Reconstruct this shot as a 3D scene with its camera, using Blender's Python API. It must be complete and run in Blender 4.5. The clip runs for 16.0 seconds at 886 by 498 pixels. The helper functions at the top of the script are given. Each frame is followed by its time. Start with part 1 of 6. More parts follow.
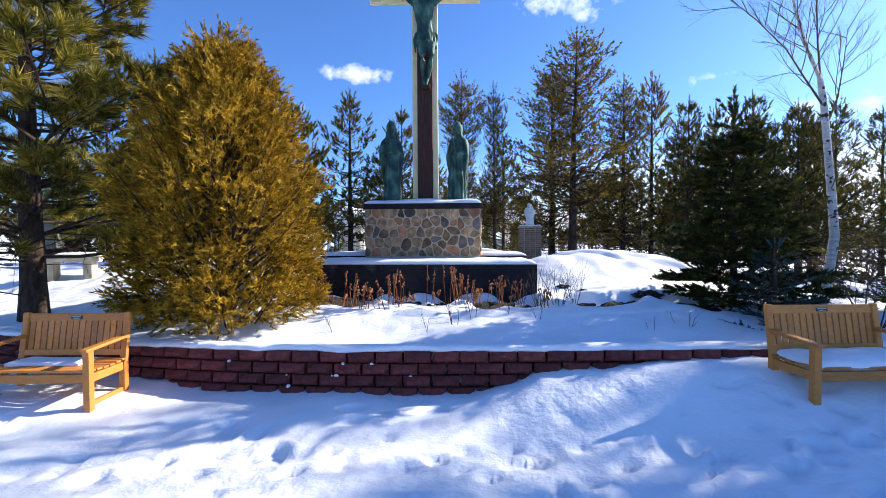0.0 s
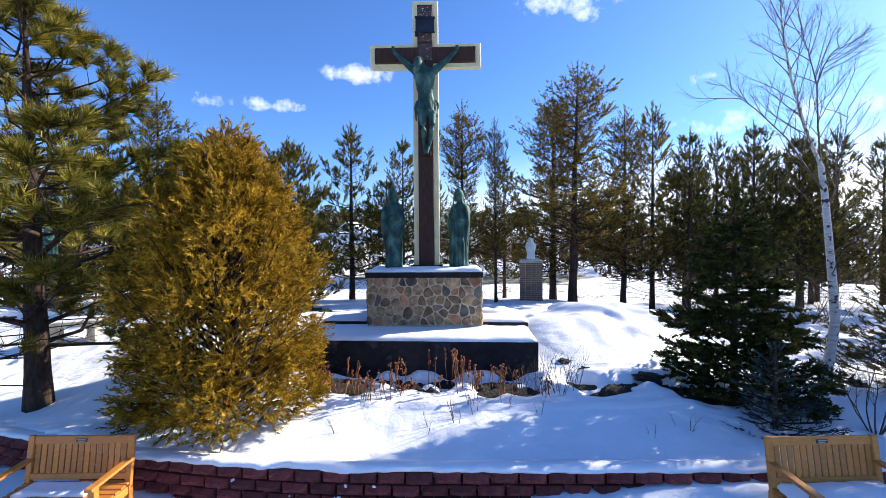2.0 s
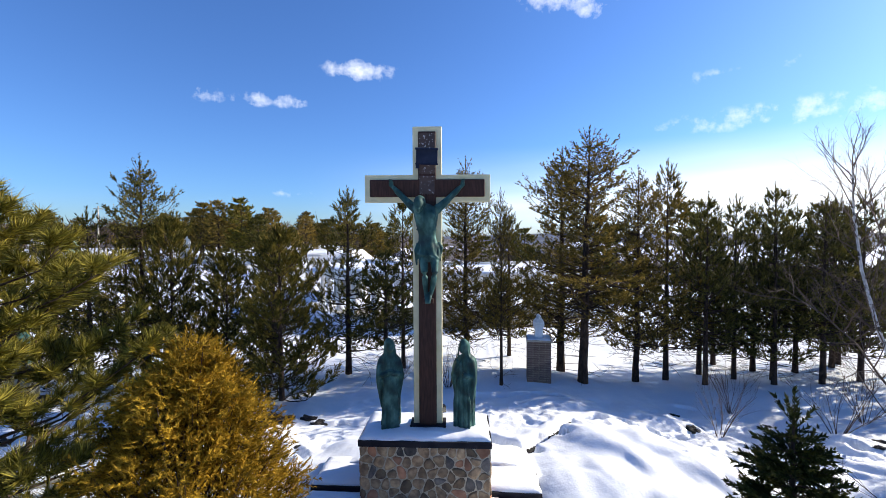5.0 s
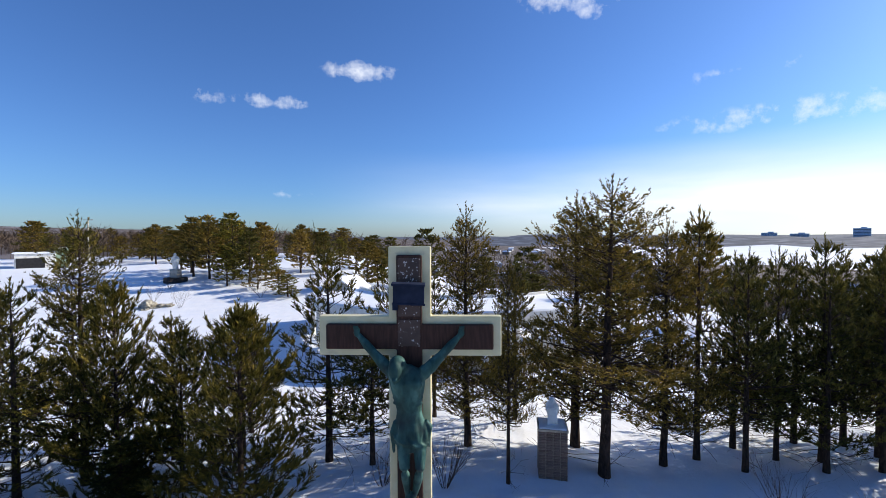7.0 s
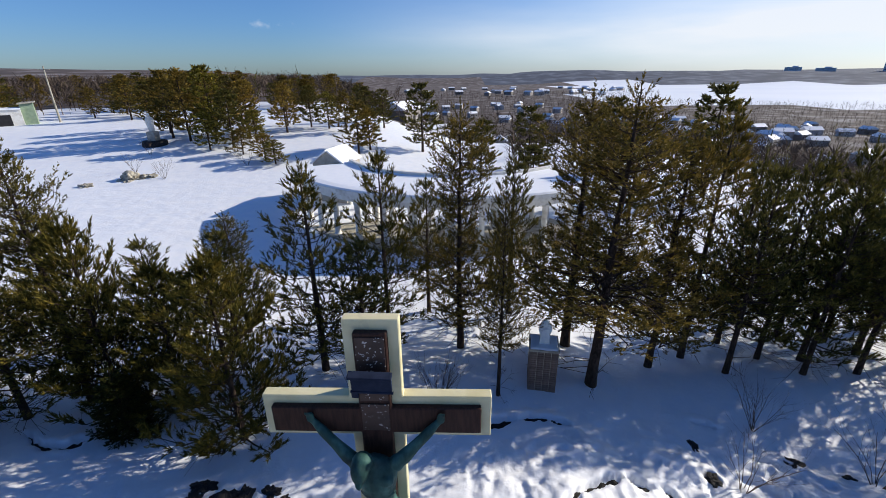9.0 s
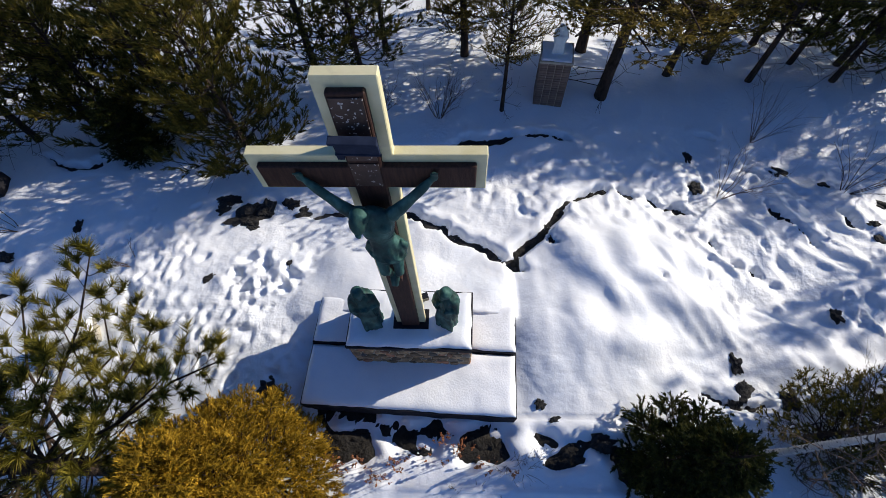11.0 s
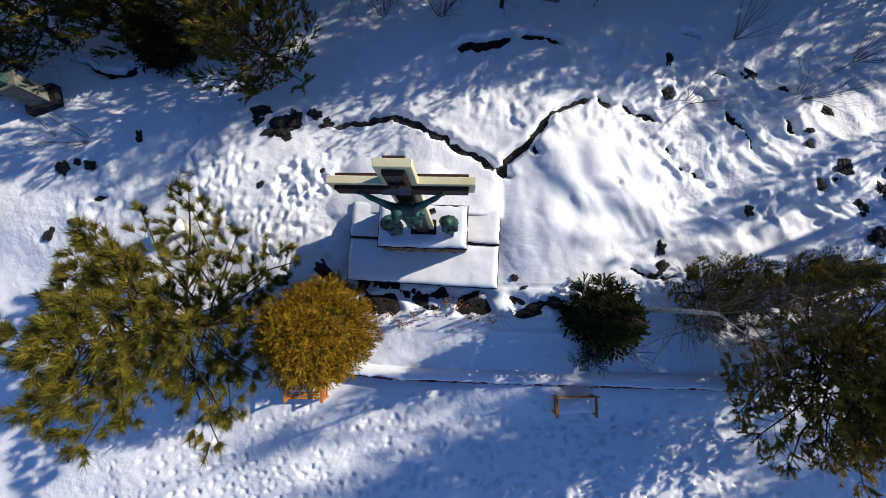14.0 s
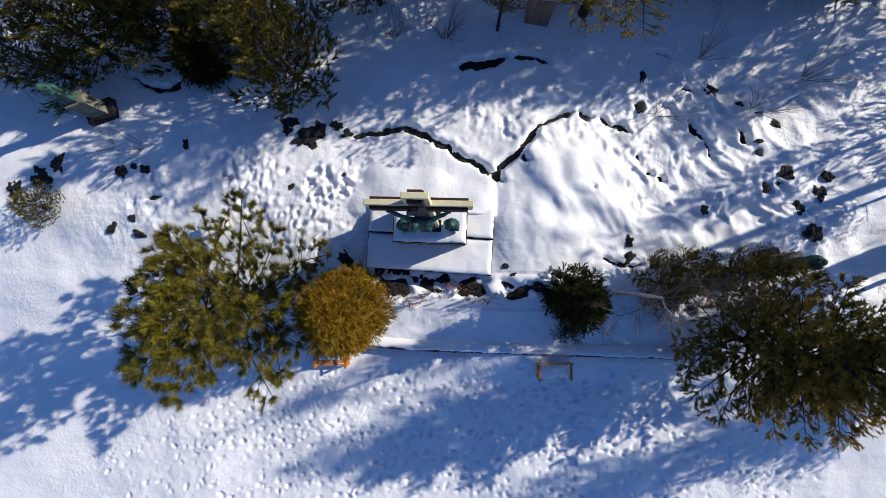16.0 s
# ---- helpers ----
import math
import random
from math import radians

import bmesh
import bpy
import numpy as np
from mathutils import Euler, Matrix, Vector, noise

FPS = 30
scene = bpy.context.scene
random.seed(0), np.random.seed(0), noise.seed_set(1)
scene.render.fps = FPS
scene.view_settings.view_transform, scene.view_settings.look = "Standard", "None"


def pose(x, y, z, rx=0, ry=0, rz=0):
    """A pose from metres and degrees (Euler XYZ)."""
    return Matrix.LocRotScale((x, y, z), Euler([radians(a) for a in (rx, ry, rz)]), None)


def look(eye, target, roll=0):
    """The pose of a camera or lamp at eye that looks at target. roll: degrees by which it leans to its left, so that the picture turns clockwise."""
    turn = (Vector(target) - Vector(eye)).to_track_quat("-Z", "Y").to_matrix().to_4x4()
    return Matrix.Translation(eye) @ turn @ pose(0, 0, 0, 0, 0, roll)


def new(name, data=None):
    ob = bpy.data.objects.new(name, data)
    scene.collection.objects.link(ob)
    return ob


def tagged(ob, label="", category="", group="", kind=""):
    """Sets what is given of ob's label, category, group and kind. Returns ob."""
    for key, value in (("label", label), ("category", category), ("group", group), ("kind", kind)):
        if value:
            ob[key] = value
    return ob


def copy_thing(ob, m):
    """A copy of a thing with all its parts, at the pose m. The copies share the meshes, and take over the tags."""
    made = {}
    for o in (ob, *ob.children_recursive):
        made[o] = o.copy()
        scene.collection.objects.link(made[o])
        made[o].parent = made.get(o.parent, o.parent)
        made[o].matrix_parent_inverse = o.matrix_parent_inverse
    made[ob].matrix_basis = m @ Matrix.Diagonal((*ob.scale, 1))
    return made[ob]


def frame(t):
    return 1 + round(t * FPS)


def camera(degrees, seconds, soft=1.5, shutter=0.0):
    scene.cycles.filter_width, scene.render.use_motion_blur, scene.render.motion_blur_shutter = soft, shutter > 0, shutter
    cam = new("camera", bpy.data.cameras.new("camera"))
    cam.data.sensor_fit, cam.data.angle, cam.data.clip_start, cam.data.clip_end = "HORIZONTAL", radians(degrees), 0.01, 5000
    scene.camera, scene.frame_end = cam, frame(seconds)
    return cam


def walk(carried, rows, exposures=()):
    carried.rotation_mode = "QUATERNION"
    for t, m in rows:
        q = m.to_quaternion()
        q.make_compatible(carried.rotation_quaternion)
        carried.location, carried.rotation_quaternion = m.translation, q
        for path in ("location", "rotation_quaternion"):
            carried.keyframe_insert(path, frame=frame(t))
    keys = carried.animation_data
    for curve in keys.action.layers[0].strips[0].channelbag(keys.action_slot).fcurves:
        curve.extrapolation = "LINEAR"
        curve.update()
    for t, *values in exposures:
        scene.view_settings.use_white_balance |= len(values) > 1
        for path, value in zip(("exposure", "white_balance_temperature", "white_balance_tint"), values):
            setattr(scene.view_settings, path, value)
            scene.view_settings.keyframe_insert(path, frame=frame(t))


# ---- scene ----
cam = camera(92.0, 16.0, 0.8)
PATH = [
    (0.0, 0.541, -8.173, 1.599, 88.76, 0.27, 1.51),
    (0.5, 0.546, -8.144, 1.767, 88.63, 0.25, 1.52),
    (1.0, 0.548, -8.140, 2.053, 88.68, 0.29, 1.55),
    (1.5, 0.548, -8.154, 2.430, 88.72, 0.35, 1.60),
    (2.0, 0.545, -8.172, 2.852, 88.74, 0.41, 1.66),
    (2.5, 0.538, -8.170, 3.280, 88.69, 0.44, 1.73),
    (3.0, 0.528, -8.126, 3.705, 88.63, 0.42, 1.77),
    (3.5, 0.517, -8.024, 4.145, 88.63, 0.38, 1.78),
    (4.0, 0.503, -7.836, 4.602, 88.65, 0.31, 1.78),
    (4.5, 0.492, -7.546, 5.067, 88.54, 0.24, 1.78),
    (5.0, 0.484, -7.153, 5.531, 88.32, 0.19, 1.79),
    (5.5, 0.483, -6.665, 5.995, 88.19, 0.16, 1.81),
    (6.0, 0.492, -6.100, 6.466, 88.33, 0.15, 1.83),
    (6.5, 0.512, -5.489, 6.952, 88.62, 0.16, 1.86),
    (7.0, 0.544, -4.875, 7.465, 88.42, 0.20, 1.86),
    (7.5, 0.584, -4.298, 8.000, 86.38, 0.27, 1.81),
    (8.0, 0.631, -3.788, 8.517, 81.83, 0.37, 1.72),
    (8.5, 0.678, -3.373, 8.955, 75.60, 0.48, 1.61),
    (9.0, 0.722, -3.068, 9.249, 67.84, 0.62, 1.57),
    (9.5, 0.759, -2.856, 9.389, 58.53, 0.82, 1.60),
    (10.0, 0.788, -2.701, 9.411, 48.31, 1.11, 1.65),
    (10.5, 0.807, -2.566, 9.362, 38.12, 1.43, 1.65),
    (11.0, 0.818, -2.426, 9.317, 29.01, 1.72, 1.58),
    (11.5, 0.824, -2.266, 9.371, 21.58, 1.95, 1.50),
    (12.0, 0.825, -2.084, 9.610, 15.98, 2.07, 1.42),
    (12.5, 0.825, -1.894, 10.083, 12.04, 2.10, 1.39),
    (13.0, 0.823, -1.720, 10.759, 9.39, 2.04, 1.38),
    (13.5, 0.820, -1.590, 11.542, 7.41, 1.94, 1.37),
    (14.0, 0.814, -1.494, 12.351, 5.96, 1.84, 1.31),
    (14.5, 0.803, -1.421, 13.127, 4.99, 1.77, 1.25),
    (15.0, 0.785, -1.371, 13.796, 4.32, 1.72, 1.24),
    (15.5, 0.759, -1.308, 14.299, 3.67, 1.67, 1.30),
    (16.0, 0.726, -1.200, 14.606, 2.81, 1.60, 1.45),
]
walk(cam, [(t, pose(*r)) for t, *r in PATH], [(0.0, 1.15), (3.5, 1.1), (4.2, 1.0), (6.3, 0.5), (7.5, 0.4), (9.0, 0.15), (16.0, 0.08)])

# ---------------------------------------------------------------- world, sun
SUN_DIR = Vector((0.925, 0.38, math.tan(radians(26.0)))).normalized()
sun_data = bpy.data.lights.new("sun", "SUN")
sun_data.energy, sun_data.angle, sun_data.color = 5.0, radians(0.55), (1.0, 0.92, 0.79)
sun = new("sun", sun_data)
sun.matrix_world = look((30, 12, 16), Vector((30, 12, 16)) - SUN_DIR)

world = bpy.data.worlds.new("world")
scene.world = world
world.use_nodes = True
wn, wl = world.node_tree.nodes, world.node_tree.links
wn.clear()
w_out, w_bg = wn.new("ShaderNodeOutputWorld"), wn.new("ShaderNodeBackground")
sky = wn.new("ShaderNodeTexSky")
sky.sky_type, sky.sun_disc = "NISHITA", False
sky.sun_elevation = radians(26.0)
sky.sun_rotation = math.atan2(SUN_DIR.x, SUN_DIR.y)
sky.air_density, sky.dust_density, sky.ozone_density, sky.altitude = 1.0, 0.75, 2.6, 300
w_bg.inputs["Strength"].default_value = 0.085
coord = wn.new("ShaderNodeTexCoord")


def wmath(op, a, b=None):
    n = wn.new("ShaderNodeMath")
    n.operation = op
    for k, v in enumerate((a, b)):
        if v is None:
            continue
        if isinstance(v, (int, float)):
            n.inputs[k].default_value = v
        else:
            wl.new(v, n.inputs[k])
    return n.outputs[0]


def cloud_mask():
    """Small fair-weather clouds and a few thin streaks, each at its own bearing and height (degrees)."""
    fine = wn.new("ShaderNodeTexNoise")
    fine.inputs["Scale"].default_value, fine.inputs["Detail"].default_value, fine.inputs["Roughness"].default_value = 22, 7, 0.62
    wl.new(coord.outputs["Generated"], fine.inputs["Vector"])
    total = None
    # bearing from +y to the right, height, half width, half height, density
    for bearing, height, wide, high, dense in (
        (-12.6, 20.7, 5.2, 1.5, 0.85), (-25.6, 16.4, 2.7, 1.1, 0.85), (-21.2, 16.4, 2.4, 1.0, 0.75), (-30.4, 16.2, 2.2, 1.0, 0.6),
        (15.6, 28.2, 7.5, 2.2, 1.0), (17.5, 26.2, 2.6, 1.2, 0.8), (-3.8, 6.9, 2.2, 0.6, 0.45), (-22.0, 5.5, 3.5, 0.6, 0.3), (39, 25, 6, 0.9, 0.5),
        (38, 12.6, 17, 1.6, 0.5), (33, 17.5, 9, 0.9, 0.3), (-150, 22, 14, 3, 0.7), (120, 30, 18, 4, 0.6),
    ):
        b, h = radians(bearing), radians(height)
        centre = Vector((math.sin(b) * math.cos(h), math.cos(b) * math.cos(h), math.sin(h)))
        side, rise = Vector((math.cos(b), -math.sin(b), 0)), Vector((0, 0, 1 / math.cos(h)))
        dots = []
        for axis, size in ((side, math.sin(radians(wide))), (rise, math.sin(radians(high)))):
            sub = wn.new("ShaderNodeVectorMath")
            sub.operation = "SUBTRACT"
            wl.new(coord.outputs["Generated"], sub.inputs[0])
            sub.inputs[1].default_value = centre
            dot = wn.new("ShaderNodeVectorMath")
            dot.operation = "DOT_PRODUCT"
            wl.new(sub.outputs[0], dot.inputs[0])
            dot.inputs[1].default_value = axis / size
            dots.append(wmath("POWER", wmath("ABSOLUTE", dot.outputs["Value"]), 2.0))
        front = wn.new("ShaderNodeVectorMath")
        front.operation = "DOT_PRODUCT"
        wl.new(coord.outputs["Generated"], front.inputs[0])
        front.inputs[1].default_value = centre
        bump = wmath("MULTIPLY", wmath("SUBTRACT", 1.0, wmath("ADD", *dots)), wmath("GREATER_THAN", front.outputs["Value"], 0.3))
        bump = wmath("MULTIPLY", wmath("MAXIMUM", bump, 0.0), dense)
        total = bump if total is None else wmath("MAXIMUM", total, bump)
    puff = wmath("MULTIPLY", wmath("SUBTRACT", wmath("ADD", wmath("MULTIPLY", fine.outputs["Fac"], 1.5), wmath("MULTIPLY", total, 0.42)), 0.90), 1.9)
    puff = wmath("MINIMUM", wmath("MAXIMUM", puff, 0.0), 1.0)
    return wmath("MULTIPLY", puff, wmath("MINIMUM", wmath("MULTIPLY", total, 3.0), 1.0))


def veil_mask():
    """The thin bright veil of high cloud low on the sunny side."""
    rough = wn.new("ShaderNodeTexNoise")
    rough.inputs["Scale"].default_value, rough.inputs["Detail"].default_value = 3.0, 5
    stretch = wn.new("ShaderNodeMapping")
    stretch.inputs["Scale"].default_value = (1, 1, 6)
    wl.new(coord.outputs["Generated"], stretch.inputs["Vector"])
    wl.new(stretch.outputs[0], rough.inputs["Vector"])
    b = radians(62)
    dot = wn.new("ShaderNodeVectorMath")
    dot.operation = "DOT_PRODUCT"
    wl.new(coord.outputs["Generated"], dot.inputs[0])
    dot.inputs[1].default_value = (math.sin(b), math.cos(b), 0.05)
    split = wn.new("ShaderNodeSeparateXYZ")
    wl.new(coord.outputs["Generated"], split.inputs[0])
    side = wmath("MULTIPLY", wmath("SUBTRACT", dot.outputs["Value"], 0.12), 1.35)
    high = wmath("SUBTRACT", 1.0, wmath("MULTIPLY", wmath("ABSOLUTE", wmath("SUBTRACT", split.outputs["Z"], 0.07)), 7.5))
    both = wmath("MULTIPLY", wmath("POWER", wmath("MINIMUM", wmath("MAXIMUM", side, 0.0), 1.0), 1.6), wmath("POWER", wmath("MAXIMUM", high, 0.0), 1.4))
    return wmath("MINIMUM", wmath("MAXIMUM", wmath("MULTIPLY", both, wmath("ADD", wmath("MULTIPLY", rough.outputs["Fac"], 1.6), 0.4)), 0.0), 1.0)


cloud_mix = wn.new("ShaderNodeMix")
cloud_mix.data_type = "RGBA"
wl.new(wmath("MAXIMUM", wmath("MULTIPLY", cloud_mask(), 0.85), wmath("MULTIPLY", veil_mask(), 0.9)), cloud_mix.inputs["Factor"])
deep = wn.new("ShaderNodeMix")
deep.data_type, deep.blend_type = "RGBA", "MULTIPLY"
height = wn.new("ShaderNodeSeparateXYZ")
wl.new(coord.outputs["Generated"], height.inputs[0])
wl.new(wmath("MINIMUM", wmath("MAXIMUM", wmath("ADD", wmath("MULTIPLY", height.outputs["Z"], 3.0), 0.72), 0.0), 1.0), deep.inputs["Factor"])
wl.new(sky.outputs["Color"], deep.inputs["A"])
deep.inputs["B"].default_value = (0.56, 0.86, 1.35, 1)
wl.new(deep.outputs["Result"], cloud_mix.inputs["A"])
cloud_mix.inputs["B"].default_value = (9.5, 9.8, 10.4, 1)
wl.new(cloud_mix.outputs["Result"], w_bg.inputs["Color"])
wl.new(w_bg.outputs[0], w_out.inputs["Surface"])


# ---------------------------------------------------------------- materials
def material(name, colours, rough=0.7, scale=8.0, detail=4.0, bump=0.2, bump_scale=None, metal=0.0, vary=0.0, island=False,
             stretch=(1, 1, 1), spec=0.5, stain=None, stain_scale=1.2, stain_edge=(0.55, 0.7), translucent=0.0, bump_size=0.02):
    """A surface whose colour wanders through colours by noise, with fine relief; stain: a second colour in patches; vary: value change from piece to piece."""
    m = bpy.data.materials.new(name)
    m.use_nodes = True
    n, l = m.node_tree.nodes, m.node_tree.links
    shader = n["Principled BSDF"]
    at = n.new("ShaderNodeTexCoord")
    mp = n.new("ShaderNodeMapping")
    mp.inputs["Scale"].default_value = stretch
    l.new(at.outputs["Object"], mp.inputs["Vector"])
    tex = n.new("ShaderNodeTexNoise")
    tex.inputs["Scale"].default_value, tex.inputs["Detail"].default_value = scale, detail
    l.new(mp.outputs[0], tex.inputs["Vector"])
    ramp = n.new("ShaderNodeValToRGB")
    els = ramp.color_ramp.elements
    while len(els) < len(colours):
        els.new(0.5)
    for k, c in enumerate(colours):
        els[k].position = 0.32 + 0.36 * k / max(1, len(colours) - 1)
        els[k].color = (*c, 1)
    l.new(tex.outputs["Fac"], ramp.inputs["Fac"])
    out = ramp.outputs["Color"]
    if vary:
        if island:
            src = n.new("ShaderNodeNewGeometry").outputs["Random Per Island"]
        else:
            src = n.new("ShaderNodeObjectInfo").outputs["Random"]
        hsv = n.new("ShaderNodeHueSaturation")
        rng = n.new("ShaderNodeMapRange")
        rng.inputs["To Min"].default_value, rng.inputs["To Max"].default_value = 1 - vary, 1 + vary
        l.new(src, rng.inputs["Value"])
        l.new(rng.outputs[0], hsv.inputs["Value"])
        l.new(out, hsv.inputs["Color"])
        out = hsv.outputs["Color"]
    if stain:
        big = n.new("ShaderNodeTexNoise")
        big.inputs["Scale"].default_value, big.inputs["Detail"].default_value = stain_scale, 5
        l.new(at.outputs["Object"], big.inputs["Vector"])
        edge = n.new("ShaderNodeMapRange")
        edge.inputs["From Min"].default_value, edge.inputs["From Max"].default_value = stain_edge
        l.new(big.outputs["Fac"], edge.inputs["Value"])
        mix = n.new("ShaderNodeMix")
        mix.data_type = "RGBA"
        l.new(edge.outputs[0], mix.inputs["Factor"])
        l.new(out, mix.inputs["A"])
        mix.inputs["B"].default_value = (*stain, 1)
        out = mix.outputs["Result"]
    l.new(out, shader.inputs["Base Color"])
    shader.inputs["Roughness"].default_value, shader.inputs["Metallic"].default_value = rough, metal
    shader.inputs["Specular IOR Level"].default_value = spec
    if bump:
        rel = n.new("ShaderNodeTexNoise")
        rel.inputs["Scale"].default_value, rel.inputs["Detail"].default_value, rel.inputs["Roughness"].default_value = bump_scale or scale * 3, 8, 0.58
        l.new(mp.outputs[0], rel.inputs["Vector"])
        b = n.new("ShaderNodeBump")
        b.inputs["Strength"].default_value, b.inputs["Distance"].default_value = bump, bump_size
        l.new(rel.outputs["Fac"], b.inputs["Height"])
        l.new(b.outputs[0], shader.inputs["Normal"])
    if translucent:
        tr = n.new("ShaderNodeBsdfTranslucent")
        l.new(out, tr.inputs["Color"])
        add = n.new("ShaderNodeMixShader")
        add.inputs[0].default_value = translucent
        l.new(shader.outputs[0], add.inputs[1])
        l.new(tr.outputs[0], add.inputs[2])
        l.new(add.outputs[0], n["Material Output"].inputs["Surface"])
    return m


SNOW = material("snow", [(0.80, 0.83, 0.88), (0.87, 0.88, 0.90)], rough=0.55, scale=1.3, bump=0.6, bump_scale=9, bump_size=0.06, spec=0.3)


def broad_relief(m, scale, strength, size):
    """A second, wider relief under the fine one."""
    n, l = m.node_tree.nodes, m.node_tree.links
    fine = next(k for k in n if k.type == "BUMP")
    tex, wide, at_ = n.new("ShaderNodeTexNoise"), n.new("ShaderNodeBump"), n.new("ShaderNodeTexCoord")
    tex.inputs["Scale"].default_value, tex.inputs["Detail"].default_value = scale, 5
    l.new(at_.outputs["Object"], tex.inputs["Vector"])
    wide.inputs["Strength"].default_value, wide.inputs["Distance"].default_value = strength, size
    l.new(tex.outputs["Fac"], wide.inputs["Height"])
    l.new(wide.outputs[0], fine.inputs["Normal"])


broad_relief(SNOW, 1.1, 0.4, 0.14)


def trodden_relief(m, low, high):
    """The fine relief grows with the ground's own measure of how trodden the snow is."""
    n, l = m.node_tree.nodes, m.node_tree.links
    fine = next(k for k in n if k.type == "BUMP")
    much, span = n.new("ShaderNodeAttribute"), n.new("ShaderNodeMapRange")
    much.attribute_name = "trodden"
    span.inputs["To Min"].default_value, span.inputs["To Max"].default_value = low, high
    l.new(much.outputs["Fac"], span.inputs["Value"])
    l.new(span.outputs[0], fine.inputs["Strength"])


trodden_relief(SNOW, 0.10, 0.6)
SNOW_PAD = material("fresh_snow", [(0.83, 0.85, 0.89), (0.88, 0.89, 0.91)], rough=0.55, scale=3, bump=0.35, bump_scale=26, bump_size=0.02, spec=0.3)
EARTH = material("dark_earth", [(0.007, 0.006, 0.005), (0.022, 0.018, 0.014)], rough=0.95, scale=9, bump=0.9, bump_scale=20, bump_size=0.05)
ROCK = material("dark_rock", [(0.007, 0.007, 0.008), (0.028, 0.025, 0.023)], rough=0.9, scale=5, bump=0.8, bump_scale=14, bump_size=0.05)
BLACK_CONCRETE = material("black_painted_concrete", [(0.012, 0.012, 0.016), (0.026, 0.025, 0.03)], rough=0.85, spec=0.15, scale=5, bump=0.35, bump_scale=40,
                          stain=(0.09, 0.09, 0.1), stain_scale=3.5, stain_edge=(0.62, 0.8))
MORTAR = material("mortar", [(0.34, 0.29, 0.21), (0.56, 0.49, 0.36)], rough=0.9, scale=20, bump=0.6, bump_scale=60)
STONE = material("fieldstone", [(0.12, 0.08, 0.045), (0.25, 0.165, 0.09), (0.38, 0.27, 0.15)], rough=0.8, scale=9, bump=0.45, bump_scale=35, vary=0.65, bump_size=0.015)
STONE_PINK = material("pink_fieldstone", [(0.26, 0.115, 0.06), (0.42, 0.21, 0.115)], rough=0.8, scale=9, bump=0.45, bump_scale=35, vary=0.4, bump_size=0.015)
STONE_DARK = material("grey_fieldstone", [(0.05, 0.045, 0.042), (0.17, 0.15, 0.125)], rough=0.8, scale=9, bump=0.45, bump_scale=35, vary=0.5, bump_size=0.015)
CREAM = material("cream_paint", [(0.62, 0.55, 0.30), (0.72, 0.66, 0.42)], rough=0.5, scale=4, bump=0.12, bump_scale=30, stain=(0.42, 0.38, 0.26), stain_scale=5, stain_edge=(0.62, 0.85))
BROWN_WOOD = material("dark_brown_paint", [(0.032, 0.015, 0.011), (0.065, 0.030, 0.021)], rough=0.6, scale=6, stretch=(6, 6, 0.8), bump=0.3, bump_scale=20, spec=0.2)
BROWN_PEEL = material("peeling_brown_paint", [(0.035, 0.018, 0.013), (0.07, 0.036, 0.026)], rough=0.55, scale=6, bump=0.3, bump_scale=20,
                      stain=(0.5, 0.47, 0.44), stain_scale=34, stain_edge=(0.63, 0.65))
BRONZE = material("green_bronze", [(0.011, 0.036, 0.033), (0.028, 0.086, 0.075), (0.085, 0.19, 0.16)], rough=0.62, spec=0.3, scale=7, stretch=(1, 1, 0.5), bump=0.35, bump_scale=22, metal=0.25, stain=(0.018, 0.035, 0.035), stain_scale=5, stain_edge=(0.5, 0.72))
NAVY = material("navy_plate", [(0.008, 0.014, 0.034), (0.02, 0.03, 0.06)], rough=0.8, scale=8, bump=0.2, spec=0.2)
BLOCK_RED = material("red_concrete_block", [(0.13, 0.024, 0.022), (0.24, 0.05, 0.042)], rough=0.92, scale=14, bump=0.75, bump_scale=45, vary=0.28, bump_size=0.02)
TEAK = material("oiled_teak", [(0.45, 0.16, 0.026), (0.56, 0.215, 0.04)], rough=0.5, scale=5, stretch=(3, 8, 8), bump=0.2, bump_scale=14, vary=0.2)
BRICK = material("buff_brick", [(0.13, 0.09, 0.068), (0.23, 0.165, 0.13)], rough=0.9, scale=12, bump=0.5, bump_scale=40, vary=0.25)
LIGHT_STONE = material("weathered_limestone", [(0.30, 0.27, 0.21), (0.50, 0.46, 0.37)], rough=0.85, scale=5, bump=0.4, bump_scale=30, stain=(0.14, 0.13, 0.1), stain_scale=3)
GREY_STONE = material("mossy_grey_stone", [(0.10, 0.105, 0.08), (0.22, 0.21, 0.17)], rough=0.9, scale=5, bump=0.4, bump_scale=30, stain=(0.05, 0.055, 0.04), stain_scale=3)
STATUE_WHITE = material("pale_blue_plaster", [(0.50, 0.60, 0.68), (0.68, 0.76, 0.80)], rough=0.6, scale=5, bump=0.2, bump_scale=20)
WHITE_PAINT = material("white_paint", [(0.66, 0.64, 0.58), (0.78, 0.77, 0.72)], rough=0.6, scale=3, bump=0.12, bump_scale=20, stain=(0.5, 0.47, 0.4), stain_scale=2)
GREEN_PAINT = material("pale_green_paint", [(0.20, 0.28, 0.18), (0.27, 0.35, 0.23)], rough=0.6, scale=3, bump=0.1)
DARK_VOID = material("dark_opening", [(0.01, 0.01, 0.012), (0.02, 0.02, 0.022)], rough=0.9, scale=3, bump=0)
